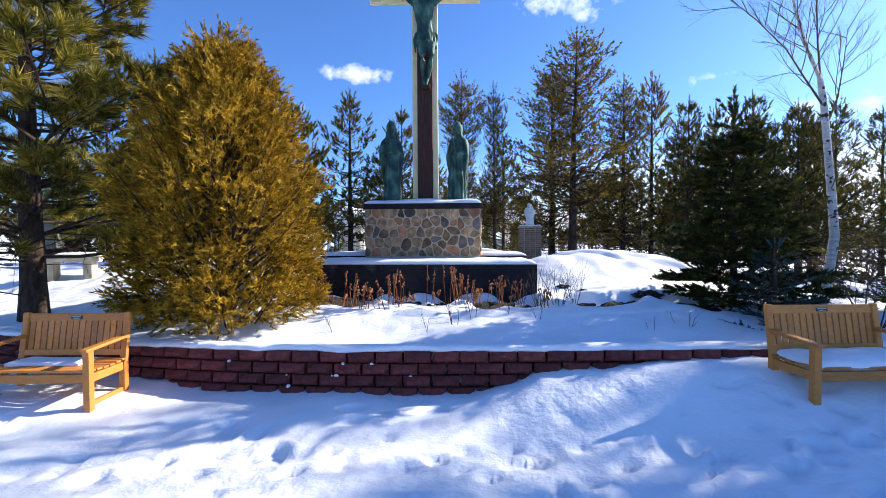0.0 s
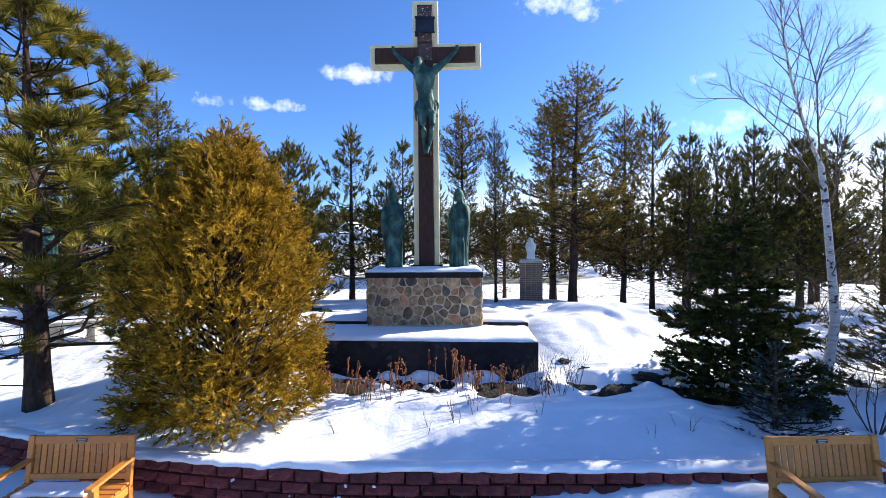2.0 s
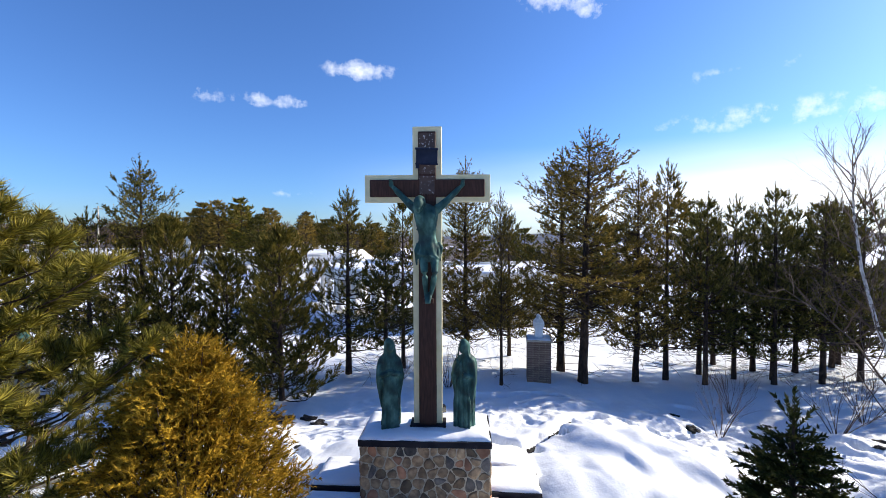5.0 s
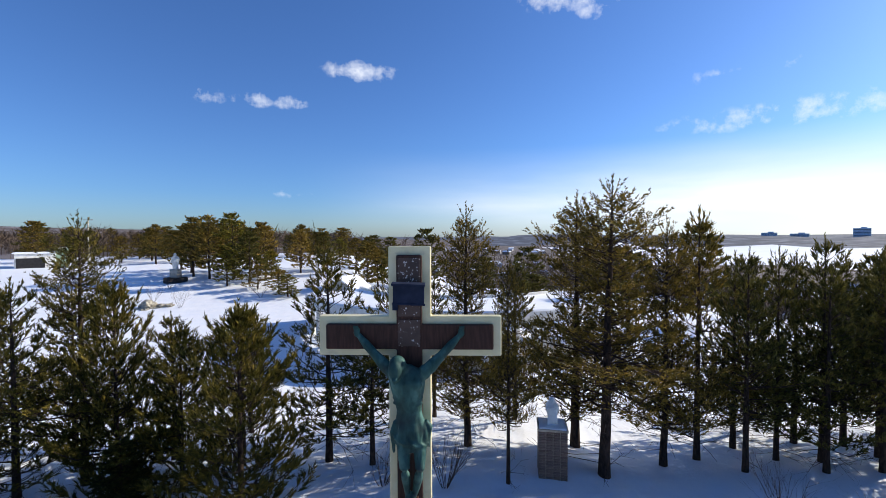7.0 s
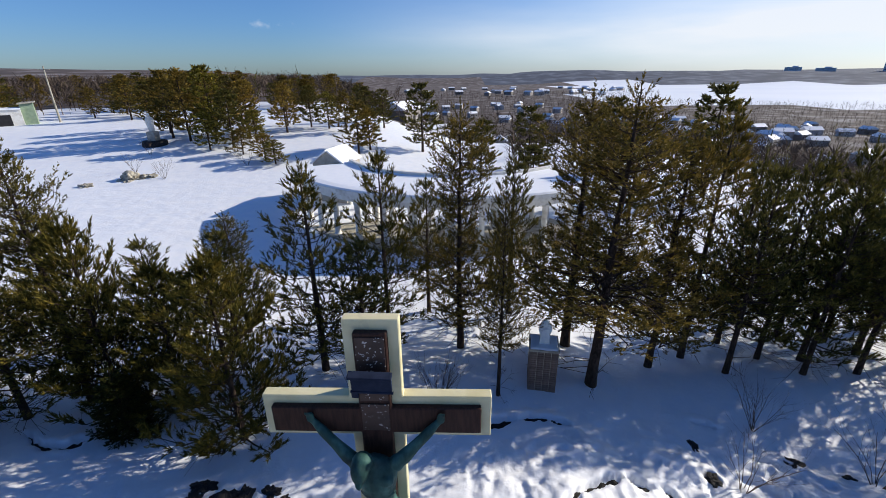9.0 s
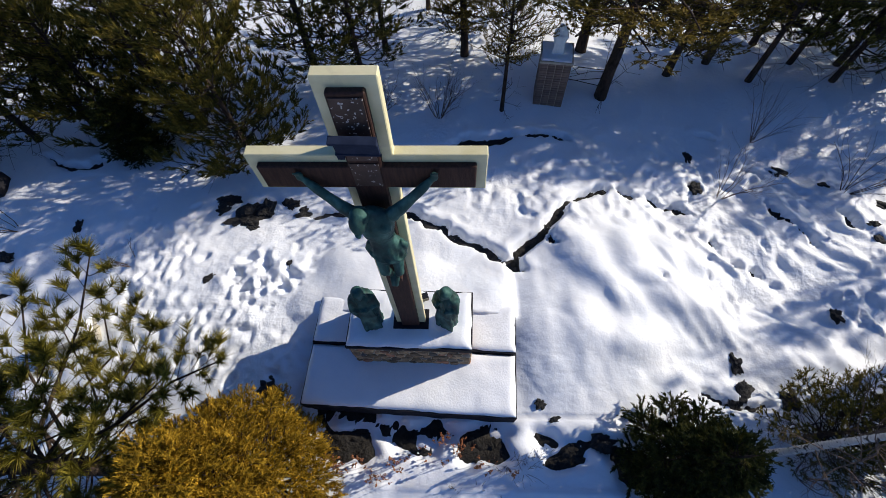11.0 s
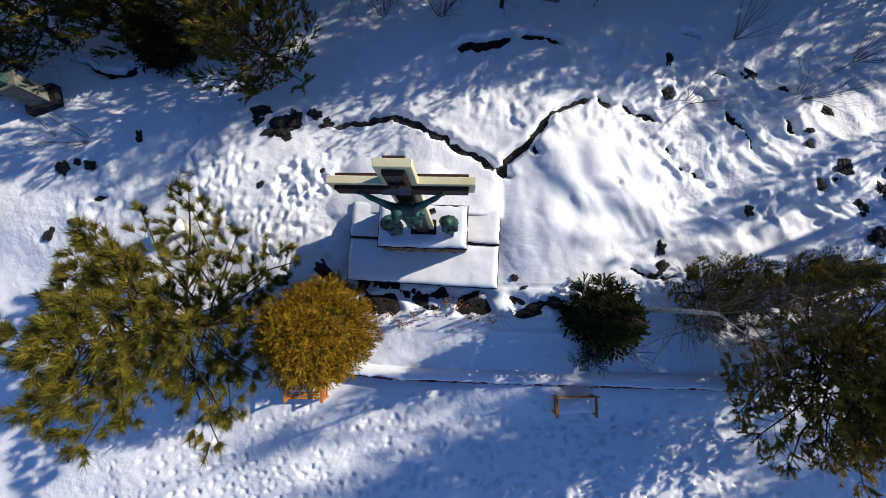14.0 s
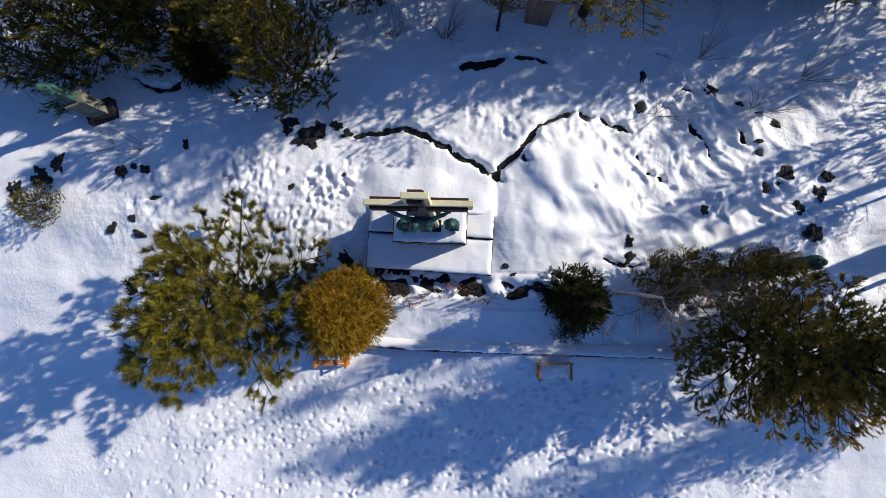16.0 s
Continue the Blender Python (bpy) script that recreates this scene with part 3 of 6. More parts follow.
def crack_line(points, half, seed):
    """The wandering middle line of a crack and its half width all along."""
    pts = np.array(points)
    n = 3 + int(sum(math.dist(p, q) for p, q in zip(points, points[1:])) / 0.04)
    t = np.linspace(0, len(pts) - 1, n)
    line = np.stack([np.interp(t, np.arange(len(pts)), pts[:, c]) for c in range(2)], 1)
    run = np.linspace(0, n * 0.04, n)
    for size, amp in ((0.5, 0.16), (0.17, 0.07)):
        line += amp * np.stack([soft_noise(run, run * 0 + 3, size, seed), soft_noise(run, run * 0 + 7, size, seed + 40)], 1)
    wide = half * np.clip(0.35 + 2.1 * (soft_noise(run, run * 0, 0.4, seed + 80) + 0.42) + 0.9 * soft_noise(run, run * 0, 0.12, seed + 90), 0.25, 2.2)
    wide *= np.clip(np.minimum(run, run[-1] - run) / 0.15, 0.25, 1)
    return line, wide


def ground():
    xs, ys = spaced(-11.5, 12.5, 0.053, 4300, 1.18), spaced(-10.0, 6.6, 0.053, 4300, 1.18)
    x, y = np.meshgrid(xs, ys)
    z = land(x, y)
    rng = np.random.default_rng(4)
    close = 1 - ease(14, 24, np.hypot(x, y))
    calm = 1 - 0.75 * np.exp(-((x - 4.9) / 1.7) ** 2 - ((y - 1.3) / 1.6) ** 2) - 0.6 * np.exp(-((x - 0.3) / 2.2) ** 2 - ((y - 1.5) / 0.8) ** 2)
    z += close * (0.16 * soft_noise(x, y, 1.9, 1) + calm * (0.05 * soft_noise(x, y, 0.6, 2) + 0.022 * soft_noise(x, y, 0.17, 9)))
    # long drifts lying side by side down the sunny slope
    u, v = 0.75 * x - 0.66 * y, 0.66 * x + 0.75 * y
    v = v + 0.9 * soft_noise(x, y, 1.6, 66)
    fold = 1 - 2 * np.abs(soft_noise(u, v * 2.4, 1.8, 61) + 0.4 * soft_noise(u, v * 2.4, 0.6, 62))
    z += 0.15 * (fold ** 2 - 0.5) * ease(4.4, 6.4, x) * (1 - ease(12, 15, x)) * ease(-0.6, 1.2, y + 0.25 * (x - 6)) * (1 - ease(5.0, 6.4, y))
    # lumpy old snow behind the cracks and among the footprints
    lumps = np.abs(soft_noise(x + 0.3 * soft_noise(x, y, 0.5, 67), y, 0.42, 63)) + 0.6 * np.abs(soft_noise(x, y, 0.19, 64))
    patch = np.exp(-((x - 2.4) / 2.0) ** 2 - ((y - 3.9) / 0.9) ** 2) + np.exp(-((x + 4.2) / 1.5) ** 2 - ((y - 0.6) / 1.2) ** 2) + np.exp(-((x + 6.0) / 0.9) ** 2 - ((y - 1.6) / 1.4) ** 2) + 0.8 * np.exp(-((x + 9.2) / 1.8) ** 2 - ((y - 0.4) / 1.8) ** 2) + np.exp(-((x - 7.6) / 1.6) ** 2 - ((y - 3.6) / 1.5) ** 2)
    z += 0.15 * lumps * np.clip(patch, 0, 1)
    # drift thrown up behind and beside the plinth, and a smooth bank on the sunny side
    z += 0.26 * np.exp(-((x - 4.8) / 1.7) ** 2 - ((y - 1.5) / 1.3) ** 2) + 0.26 * np.exp(-((x - 2.45) / 0.75) ** 2 - ((y - 0.25) / 1.0) ** 2) + (0.18 * soft_noise(x, y, 0.95, 17) + 0.10 * np.abs(soft_noise(x + 0.5 * y, y, 0.5, 18))) * ease(2, 3.5, x) * ease(-1.5, 0, y) * (1 - ease(5, 7, y))
    # the smooth bank on the sunny side lies in a few soft swells
    for cx, cy, rx, ry, a, deep in ((3.5, 1.9, 0.42, 1.0, 0.5, 0.22), (4.5, 2.3, 0.38, 0.8, -0.3, 0.2), (5.2, 1.2, 0.8, 0.36, -0.4, 0.2), (3.3, 0.5, 0.4, 0.7, 0.2, 0.2), (4.4, 0.2, 0.7, 0.34, 0.1, 0.18), (6.1, 0.6, 0.6, 0.3, -0.5, 0.2), (5.8, 2.1, 0.7, 0.3, -0.6, 0.2), (4.1, 1.1, 0.3, 0.5, 0.9, 0.16)):
        du, dv = (x - cx) * math.cos(a) + (y - cy) * math.sin(a), -(x - cx) * math.sin(a) + (y - cy) * math.cos(a)
        z += 0.7 * deep * np.exp(-((du / rx) ** 2 + (dv / ry) ** 2) ** 1.4)
    # trodden places: flat-bottomed dents with a small raised rim
    dents = []
    for n, x0, x1, y0, y1, deep, big in ((800, -11, 13, -10.2, -4.7, 0.04, 0.045), (130, -6.2, -2.2, -0.8, 2.2, 0.05, 0.065), (30, -4.1, -2.2, 1.0, 1.9, 0.13, 0.085), (80, 5.0, 11.5, 1.0, 5.0, 0.07, 0.08), (40, -2, 6, -5.4, -4.3, 0.04, 0.06),
                                         (30, -6.9, -5.3, 0.4, 3.4, 0.05, 0.09), (40, 0.8, 5, 2.9, 5.0, 0.04, 0.09), (40, 9, 14, -2, 3, 0.07, 0.09), (30, -10.5, -6.8, -0.8, 3.0, 0.05, 0.08)):
        for _ in range(n):
            dents.append((rng.uniform(x0, x1), rng.uniform(y0, y1), deep * rng.uniform(0.4, 1.2), big * rng.uniform(0.6, 1.35), rng.uniform(0, 3.1)))
    # single files of footprints over the path and the far field
    for x0, y0, x1, y1, wander in ((-8, -6.2, 12, -7.6, 0.3), (-7, -8.8, 10, -6.3, 0.3), (2.5, -9.5, 5.5, -4.6, 0.2), (-5, -5.4, 6.5, -4.9, 0.15), (-4, -10, 1, -5.2, 0.2), (3.2, -4.6, 6.5, -7.5, 0.1), (4.6, -4.4, 4.9, -7.8, 0.1), (-1, -5.6, 9, -6.4, 0.25), (-9, -7.2, 4, -6.6, 0.2), (0.5, -9.6, 8, -8.2, 0.3), (-3, -6.0, -2.4, -9.8, 0.1), (6.0, -4.5, 12, -5.9, 0.2), (1.0, -5.2, 3.6, -9.8, 0.15), (-9, -9.4, 6, -7.4, 0.4), (-2, -7.9, 12, -9.2, 0.3), (3.6, -4.7, 5.3, -9.9, 0.1), (-8, -5.4, 3, -8.6, 0.3), (-7.5, -6.6, -1, -9.9, 0.2), (7, -6, 12.5, -8.8, 0.2), (-6.6, 3.2, -5.0, -0.6, 0.15), (-4.9, 0.2, -2.2, 1.4, 0.15)):
        n = int(math.dist((x0, y0), (x1, y1)) / 0.33)
        way = math.atan2(y1 - y0, x1 - x0)
        for k in range(n):
            f, side = k / n, 0.1 * (-1) ** k + wander * math.sin(5 * k / n + x0)
            dents.append((x0 + (x1 - x0) * f - side * math.sin(way), y0 + (y1 - y0) * f + side * math.cos(way), 0.055 * rng.uniform(0.6, 1.2), 0.05, way + rng.normal(0, 0.2)))
    for cx, cy, deep, rad, a in dents:
        i0, i1 = np.searchsorted(xs, (cx - 0.6, cx + 0.6))
        j0, j1 = np.searchsorted(ys, (cy - 0.6, cy + 0.6))
        dx, dy = x[j0:j1, i0:i1] - cx, y[j0:j1, i0:i1] - cy
        du, dv = dx * math.cos(a) + dy * math.sin(a), -dx * math.sin(a) + dy * math.cos(a)
        q = (du / (rad * 1.8)) ** 2 + (dv / rad) ** 2
        z[j0:j1, i0:i1] += -deep / (1 + q ** 3.5) + 0.25 * deep * np.exp(-((np.sqrt(q) - 1.6) / 0.4) ** 2)
    # the bank of snow against the back of the plinth
    away = np.hypot(np.maximum(0, np.abs(x + 0.06 + 0.5 * soft_noise(x, y, 1.1, 15)) - 1.3), np.maximum(0, y - 0.5 + 0.6 * soft_noise(x, y, 0.9, 16)))
    bank = 1.43 - 0.20 * away ** 1.5 + 0.07 * soft_noise(x, y, 0.5, 14)
    bank = bank - 0.32 * ease(1.7, 2.4, x)
    z = np.where(y > 0.55, np.maximum(z, bank), np.where(y > -0.5, np.maximum(z, np.minimum(bank, 1.40) - np.where(np.abs(x) > 1.95, 0.5, 1.2) * (0.55 - y)), z))
    # the gaps sink between the drifts, with a thrown-up lip along the far side
    SNOW_GRID.extend((xs, ys, z.copy()))
    for k, (points, half, deep) in enumerate(CRACKS):
        line, wide = crack_line(points, half, 500 + k)
        (ax, ay), (bx, by) = line.min(0) - 0.6, line.max(0) + 0.6
        i0, i1 = np.searchsorted(xs, (ax, bx))
        j0, j1 = np.searchsorted(ys, (ay, by))
        px, py = x[j0:j1, i0:i1], y[j0:j1, i0:i1]
        d = np.hypot(px[..., None] - line[:, 0], py[..., None] - line[:, 1])
        near = d.argmin(-1)
        d, w = d.min(-1), wide[near]
        far_side = np.sign(py - line[near, 1] + 1e-6)
        z[j0:j1, i0:i1] += 0.035 * np.exp(-((d - 0.16 - w) / 0.13) ** 2) * (0.6 + 0.4 * far_side) - deep * (1 - ease(0.55, 1.15, d / (w + 0.035)))
    # the broken snow in the bed has thawed round
    i0, i1 = np.searchsorted(xs, (-2.6, 4.8))
    j0, j1 = np.searchsorted(ys, (-2.5, -1.24))
    for _ in range(3):
        for axis in (0, 1):
            b = z[j0:j1, i0:i1]
            z[j0:j1, i0:i1] = 0.5 * b + 0.25 * (np.roll(b, 1, axis) + np.roll(b, -1, axis))
    # keep the sheet under the plinth and inside the garden wall
    z = np.where((np.abs(x) < 1.8) & (y > -1.2) & (y < 0.5), np.minimum(z, 0.9), z)
    h, w = x.shape
    idx = np.arange(h * w).reshape(h, w)
    faces = np.stack([idx[:-1, :-1], idx[:-1, 1:], idx[1:, 1:], idx[1:, :-1]], -1).reshape(-1, 4)
    verts = np.stack([x, y, z], -1).reshape(-1, 3)
    me = mesh_of("ground", verts, faces, SNOW, smooth=True)
    for m in (TOWN_GROUND, LAKE_ICE, FAR_HAZE_BLUE):
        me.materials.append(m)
    c = verts[faces].mean(1)
    r = np.hypot(c[:, 0], c[:, 1])
    low = ease(300, 620, r) * ease(-0.45, -0.12, c[:, 0] / (r + 1))
    shore = ease(2700, 3400, r + 600 * soft_noise(c[:, 0], c[:, 1], 700, 11))
    kind = np.zeros(len(faces), np.int32)
    kind[(r > 75) & (c[:, 2] < 0.5)] = 1
    kind[(r > 130)] = 1
    bearing = np.degrees(np.arctan2(c[:, 0], c[:, 1])) + 9 * soft_noise(c[:, 0], c[:, 1], 260, 21)
    kind[(low > 0.97) & (shore < 0.02) & (r > 1050 + 300 * soft_noise(c[:, 0], c[:, 1], 330, 23)) & (bearing > 11 + 9000 / (r + 200)) & (bearing < 120)] = 2
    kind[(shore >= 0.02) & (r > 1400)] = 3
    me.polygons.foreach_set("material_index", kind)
    much = 0.35 + 0.9 * soft_noise(x, y, 1.7, 41) + 0.15 * ease(-4.6, -5.2, y) + np.clip(patch, 0, 1) * 0.5 + 0.35 * ease(5.5, 7, x) * ease(0, 2, y) - 0.6 * (1 - calm)
    me.attributes.new("trodden", "FLOAT", "POINT").data.foreach_set("value", np.clip(much, 0, 1).ravel().astype(np.float32))
    ob = new("ground", me)
    tagged(ob, "trodden white snow over a gently mounded hillside", "ground", kind="structure")


ground()


def snow_at(x, y):
    """Height of the snow with its relief, before the gaps were sunk."""
    xs, ys, z = SNOW_GRID
    i, j = np.searchsorted(xs, x) - 1, np.searchsorted(ys, y) - 1
    u, v = (x - xs[i]) / (xs[i + 1] - xs[i]), (y - ys[j]) / (ys[j + 1] - ys[j])
    return (z[j, i] * (1 - u) + z[j, i + 1] * u) * (1 - v) + (z[j + 1, i] * (1 - u) + z[j + 1, i + 1] * u) * v


# ---------------------------------------------------------------- the plinth: black slab, stone pedestal, cross
SLAB_TURN = -2.3


def snow_pad(name, size, m, label, thick=0.07, seed=0, nx=40, ny=24, ragged=0.02):
    """A pillow of snow on a flat top: rounded rim, uneven surface."""
    u, v = np.meshgrid(np.linspace(-1, 1, nx), np.linspace(-1, 1, ny))
    x, y = u * size[0] / 2, v * size[1] / 2
    edge = np.minimum((1 - np.abs(u)) * size[0] / 2, (1 - np.abs(v)) * size[1] / 2)
    z = thick * (0.25 + 0.75 * np.sqrt(np.clip(edge / (thick * 1.6), 0, 1))) + ragged * soft_noise(x + 9 * seed, y, 0.35, seed) + 0.5 * ragged * soft_noise(x, y, 0.12, seed + 1)
    rim = np.clip(1 - edge / 0.03, 0, 1)
    x = x + rim * ragged * 1.2 * soft_noise(y + seed, x, 0.16, seed + 2) * np.sign(u)
    y = y + rim * ragged * 1.2 * soft_noise(x + seed, y, 0.16, seed + 3) * np.sign(v)
    top = np.stack([x, y, z], -1).reshape(-1, 3)
    low = top.copy()
    low[:, 2] = -0.004
    idx = np.arange(nx * ny).reshape(ny, nx)
    faces = np.stack([idx[:-1, :-1], idx[:-1, 1:], idx[1:, 1:], idx[1:, :-1]], -1).reshape(-1, 4)
    loop = np.concatenate([idx[0, :], idx[1:, -1], idx[-1, -2::-1], idx[-2:0:-1, 0]])
    nxt = np.roll(loop, -1)
    n = nx * ny
    skirt = np.stack([loop + n, nxt + n, nxt, loop], -1)
    ob = new(name, mesh_of(name, np.concatenate([top, low]), np.concatenate([faces, skirt]), SNOW_PAD, smooth=True))
    ob.matrix_basis = m
    return tagged(ob, label, "snow")


slab_m = pose(-0.06, 0, 0, 0, 0, SLAB_TURN)
plinth = thing("plinth", slab_m, "black painted concrete plinth in two steps under snow", "plinth")
box_part("lower_step", (3.94, 2.0, 0.7), (0, -0.28, 0.85), BLACK_CONCRETE, plinth, 0.012)
box_part("upper_step", (3.9, 0.9, 0.1), (0, 0.31, 1.25), BLACK_CONCRETE, plinth, 0.01)
snow_pad("snow_cover", (3.9, 1.1), slab_m @ pose(0, -0.71, 1.2), "thick snow lying on the lower step of the plinth", 0.075, 1, 70, 24)
snow_pad("snow_cover", (3.88, 0.9), slab_m @ pose(0, 0.34, 1.3), "thick snow lying on the upper step of the plinth", 0.06, 2, 70, 30)


def clip_cells(points, w, h, gap):
    """Cells nearest to each point within a rectangle, shrunk by gap: a list of outlines."""
    cells = []
    for i, p in enumerate(points):
        poly = [Vector((0, 0)), Vector((w, 0)), Vector((w, h)), Vector((0, h))]
        for j, q in enumerate(points):
            if i == j or (Vector(q) - Vector(p)).length > 0.6:
                continue
            mid, d = (Vector(p) + Vector(q)) / 2, (Vector(q) - Vector(p)).normalized()
            mid = mid - d * gap
            out = []
            for k in range(len(poly)):
                a, b = poly[k], poly[(k + 1) % len(poly)]
                da, db = (a - mid).dot(d), (b - mid).dot(d)
                if da <= 0:
                    out.append(a)
                if da * db < 0:
                    out.append(a + (b - a) * (da / (da - db)))
            poly = out
            if len(poly) < 3:
                break
        if len(poly) >= 3:
            cells.append(poly)
    return cells


def rounded(poly, times=1):
    for _ in range(times):
        poly = [p for k in range(len(poly)) for p in (poly[k] * 0.74 + poly[(k + 1) % len(poly)] * 0.26, poly[k] * 0.26 + poly[(k + 1) % len(poly)] * 0.74)]
    return poly


def stone_face(parent, w, h, m, seed, nx, ny):
    rng = random.Random(seed)
    pts = []
    for j in range(ny):
        for i in range(nx):
            pts.append(((i + 0.5 + 0.5 * (j % 2) - 0.25 + rng.uniform(-0.42, 0.42)) * w / nx, (j + 0.5 + rng.uniform(-0.4, 0.4)) * h / ny))
    for poly in clip_cells(pts, w, h, 0.009):
        area = abs(sum(a.cross(b) for a, b in zip(poly, poly[1:] + poly[:1]))) / 2
        if area < 0.0012:
            continue
        poly = rounded(poly, 1)
        mid = sum(poly, Vector((0, 0))) / len(poly)
        proud = rng.uniform(0.012, 0.032)
        bm = bmesh.new()
        rings = []
        for f, d in ((1.0, -0.004), (0.97, proud * 0.6), (0.72, proud)):
            rings.append([bm.verts.new((*(mid + (p - mid) * f), d + (rng.uniform(-0.004, 0.004) if d > 0 else 0))) for p in poly])
        for a, b in zip(rings, rings[1:]):
            for k in range(len(a)):
                bm.faces.new((a[k], a[(k + 1) % len(a)], b[(k + 1) % len(a)], b[k]))
        bm.faces.new(rings[-1])
        bmesh.ops.transform(bm, matrix=m, verts=bm.verts)
        part("stone", bm, rng.choice((STONE, STONE, STONE, STONE, STONE_DARK, STONE_PINK)), parent)


PED_W, PED_D, PED_Z0, PED_Z1 = 2.13, 1.05, 1.16, 2.16
pedestal = thing("pedestal", pose(-0.025, 0.09, 0, 0, 0, -0.9), "fieldstone pedestal with pale mortar and a black coping", "pedestal")
box_part("mortar_core", (PED_W - 0.04, PED_D - 0.04, PED_Z1 - PED_Z0), (0, 0, (PED_Z0 + PED_Z1) / 2), MORTAR, pedestal, 0.008)
stone_h = PED_Z1 - PED_Z0 - 0.13
for turn, w, d, seed, nx in ((0, PED_W, PED_D, 1, 13), (90, PED_D, PED_W, 2, 6), (180, PED_W, PED_D, 3, 13), (270, PED_D, PED_W, 4, 6)):
    face = Matrix.Rotation(radians(turn), 4, "Z") @ Matrix.Translation((-w / 2 + 0.02, -d / 2 + 0.022, PED_Z0 + 0.14)) @ Matrix.Rotation(radians(90), 4, "X")
    stone_face(pedestal, w - 0.04, stone_h, face, seed, nx, 5)
box_part("coping", (PED_W + 0.02, PED_D + 0.02, 0.1), (0, 0, PED_Z1 + 0.05), BLACK_CONCRETE, pedestal, 0.01)
snow_pad("snow_cover", (PED_W - 0.03, PED_D - 0.04), pose(-0.025, 0.09, PED_Z1 + 0.1, 0, 0, -0.9), "snow lying on top of the stone pedestal", 0.085, 5, 48, 26, 0.03)


def cross_outline(grow, half_arm, half_post, arm_z0, arm_z1, top, foot):
    g = grow
    return [(-half_post - g, foot), (half_post + g, foot), (half_post + g, arm_z0 - g), (half_arm + g, arm_z0 - g), (half_arm + g, arm_z1 + g), (half_post + g, arm_z1 + g),
            (half_post + g, top + g), (-half_post - g, top + g), (-half_post - g, arm_z1 + g), (-half_arm - g, arm_z1 + g), (-half_arm - g, arm_z0 - g), (-half_post - g, arm_z0 - g)]


def cross_solid(outline, y0, y1, bevel):
    bm = bmesh.new()
    rows = [[bm.verts.new((x, y, z)) for x, z in outline] for y in (y0, y1)]
    for k in range(12):
        bm.faces.new((rows[0][k], rows[0][(k + 1) % 12], rows[1][(k + 1) % 12], rows[1][k]))
    bm.faces.new(rows[0])
    bm.faces.new(rows[1])
    bmesh.ops.recalc_face_normals(bm, faces=bm.faces)
    if bevel:
        bmesh.ops.bevel(bm, geom=[e for e in bm.edges if len(e.link_faces) == 2 and e.calc_face_angle(0) > 0.5], offset=bevel, segments=1, affect="EDGES")
    return bm


CROSS_FOOT = PED_Z1 + 0.09
cross = thing("crucifix_cross", pose(0, 0, 0), "tall dark brown wooden cross with a broad cream border", "cross")
part("border", cross_solid(cross_outline(0.0, 1.05, 0.243, 6.105, 6.56, 7.36, CROSS_FOOT), 0.0, 0.115, 0.008), CREAM, cross, "cream painted border")
core_front = cross_outline(0.0, 0.955, 0.145, 6.19, 6.475, 7.265, CROSS_FOOT)
part("beam", cross_solid(core_front, -0.062, 0.18, 0.01), BROWN_WOOD, cross, "dark brown painted beams")
box_part("lower_panel", (0.25, 0.012, 0.3), (0, -0.069, 6.38), BROWN_PEEL, cross, 0.003, label="peeling dark brown panel")
box_part("socket", (0.6, 0.36, 0.13), (0.0, 0.06, CROSS_FOOT + 0.055), BLACK_CONCRETE, cross, 0.012, label="black concrete socket")
box_part("upper_panel", (0.25, 0.012, 0.66), (0, -0.069, 6.9), BROWN_PEEL, cross, 0.003, label="peeling dark brown panel")
scroll = thing("title_board", pose(0.005, -0.15, 6.835, 14, 2, 0), "small navy metal title board fixed on the cross", "sign")
bm = bmesh.new()
box(bm, (0.35, 0.03, 0.24), (0, 0, 0), 0.006)
box(bm, (0.37, 0.075, 0.03), (0, -0.03, 0.125), 0.006)
box(bm, (0.06, 0.04, 0.09), (-0.15, -0.005, -0.15), 0.006)
part("board", bm, NAVY, scroll)
for k in (-1, 1):
    part_np("rolled_end", *tubes([([(-0.185, -0.012, 0.118 * k), (0, -0.014, 0.118 * k), (0.185, -0.012, 0.118 * k)], [0.014, 0.014, 0.014])], 8), NAVY, scroll, smooth=True)
box_part("bracket", (0.05, 0.1, 0.05), (0, 0.045, 0), LAMP_GREY, scroll, 0.004)


# ---------------------------------------------------------------- statues
def rings_mesh(rings, seg=28):
    """Closed skin through rings: centre, half width, half depth, fold depth, folds, phase."""
    vs, fs = [], []
    for cx, cy, cz, rx, ry, fold, folds, ph in rings:
        for k in range(seg):
            a = 2 * math.pi * k / seg
            f = 1 + fold * math.sin(folds * a + ph) + 0.5 * fold * math.sin((folds * 2 + 1) * a + 2.3 * ph)
            vs.append((cx + rx * math.cos(a) * f, cy + ry * math.sin(a) * f, cz))
    for r in range(len(rings) - 1):
        for k in range(seg):
            a, b = r * seg + k, r * seg + (k + 1) % seg
            fs.append((a, b, b + seg, a + seg))
    n = len(rings)
    for r, flip in ((0, 1), (n - 1, 0)):
        c = len(vs)
        vs.append(rings[r][:3])
        for k in range(seg):
            a, b = r * seg + k, r * seg + (k + 1) % seg
            fs.append((b, a, c, c) if flip else (a, b, c, c))
    bm = bmesh.new()
    bv = [bm.verts.new(v) for v in vs]
    for f in fs:
        bm.faces.new([bv[i] for i in dict.fromkeys(f)])
    return bm


def add_tube(bm, pts, rad, sides=10, flat=1.0):
    v, f = tubes([(pts, rad)], sides)
    bv = [bm.verts.new(c) for c in v]
    for q in f:
        bm.faces.new([bv[i] for i in q])
    for s, r in ((0, 0), (len(pts) - 1, len(pts) - 1)):
        bm.faces.new([bv[r * sides + k] for k in (range(sides) if s else range(sides - 1, -1, -1))])


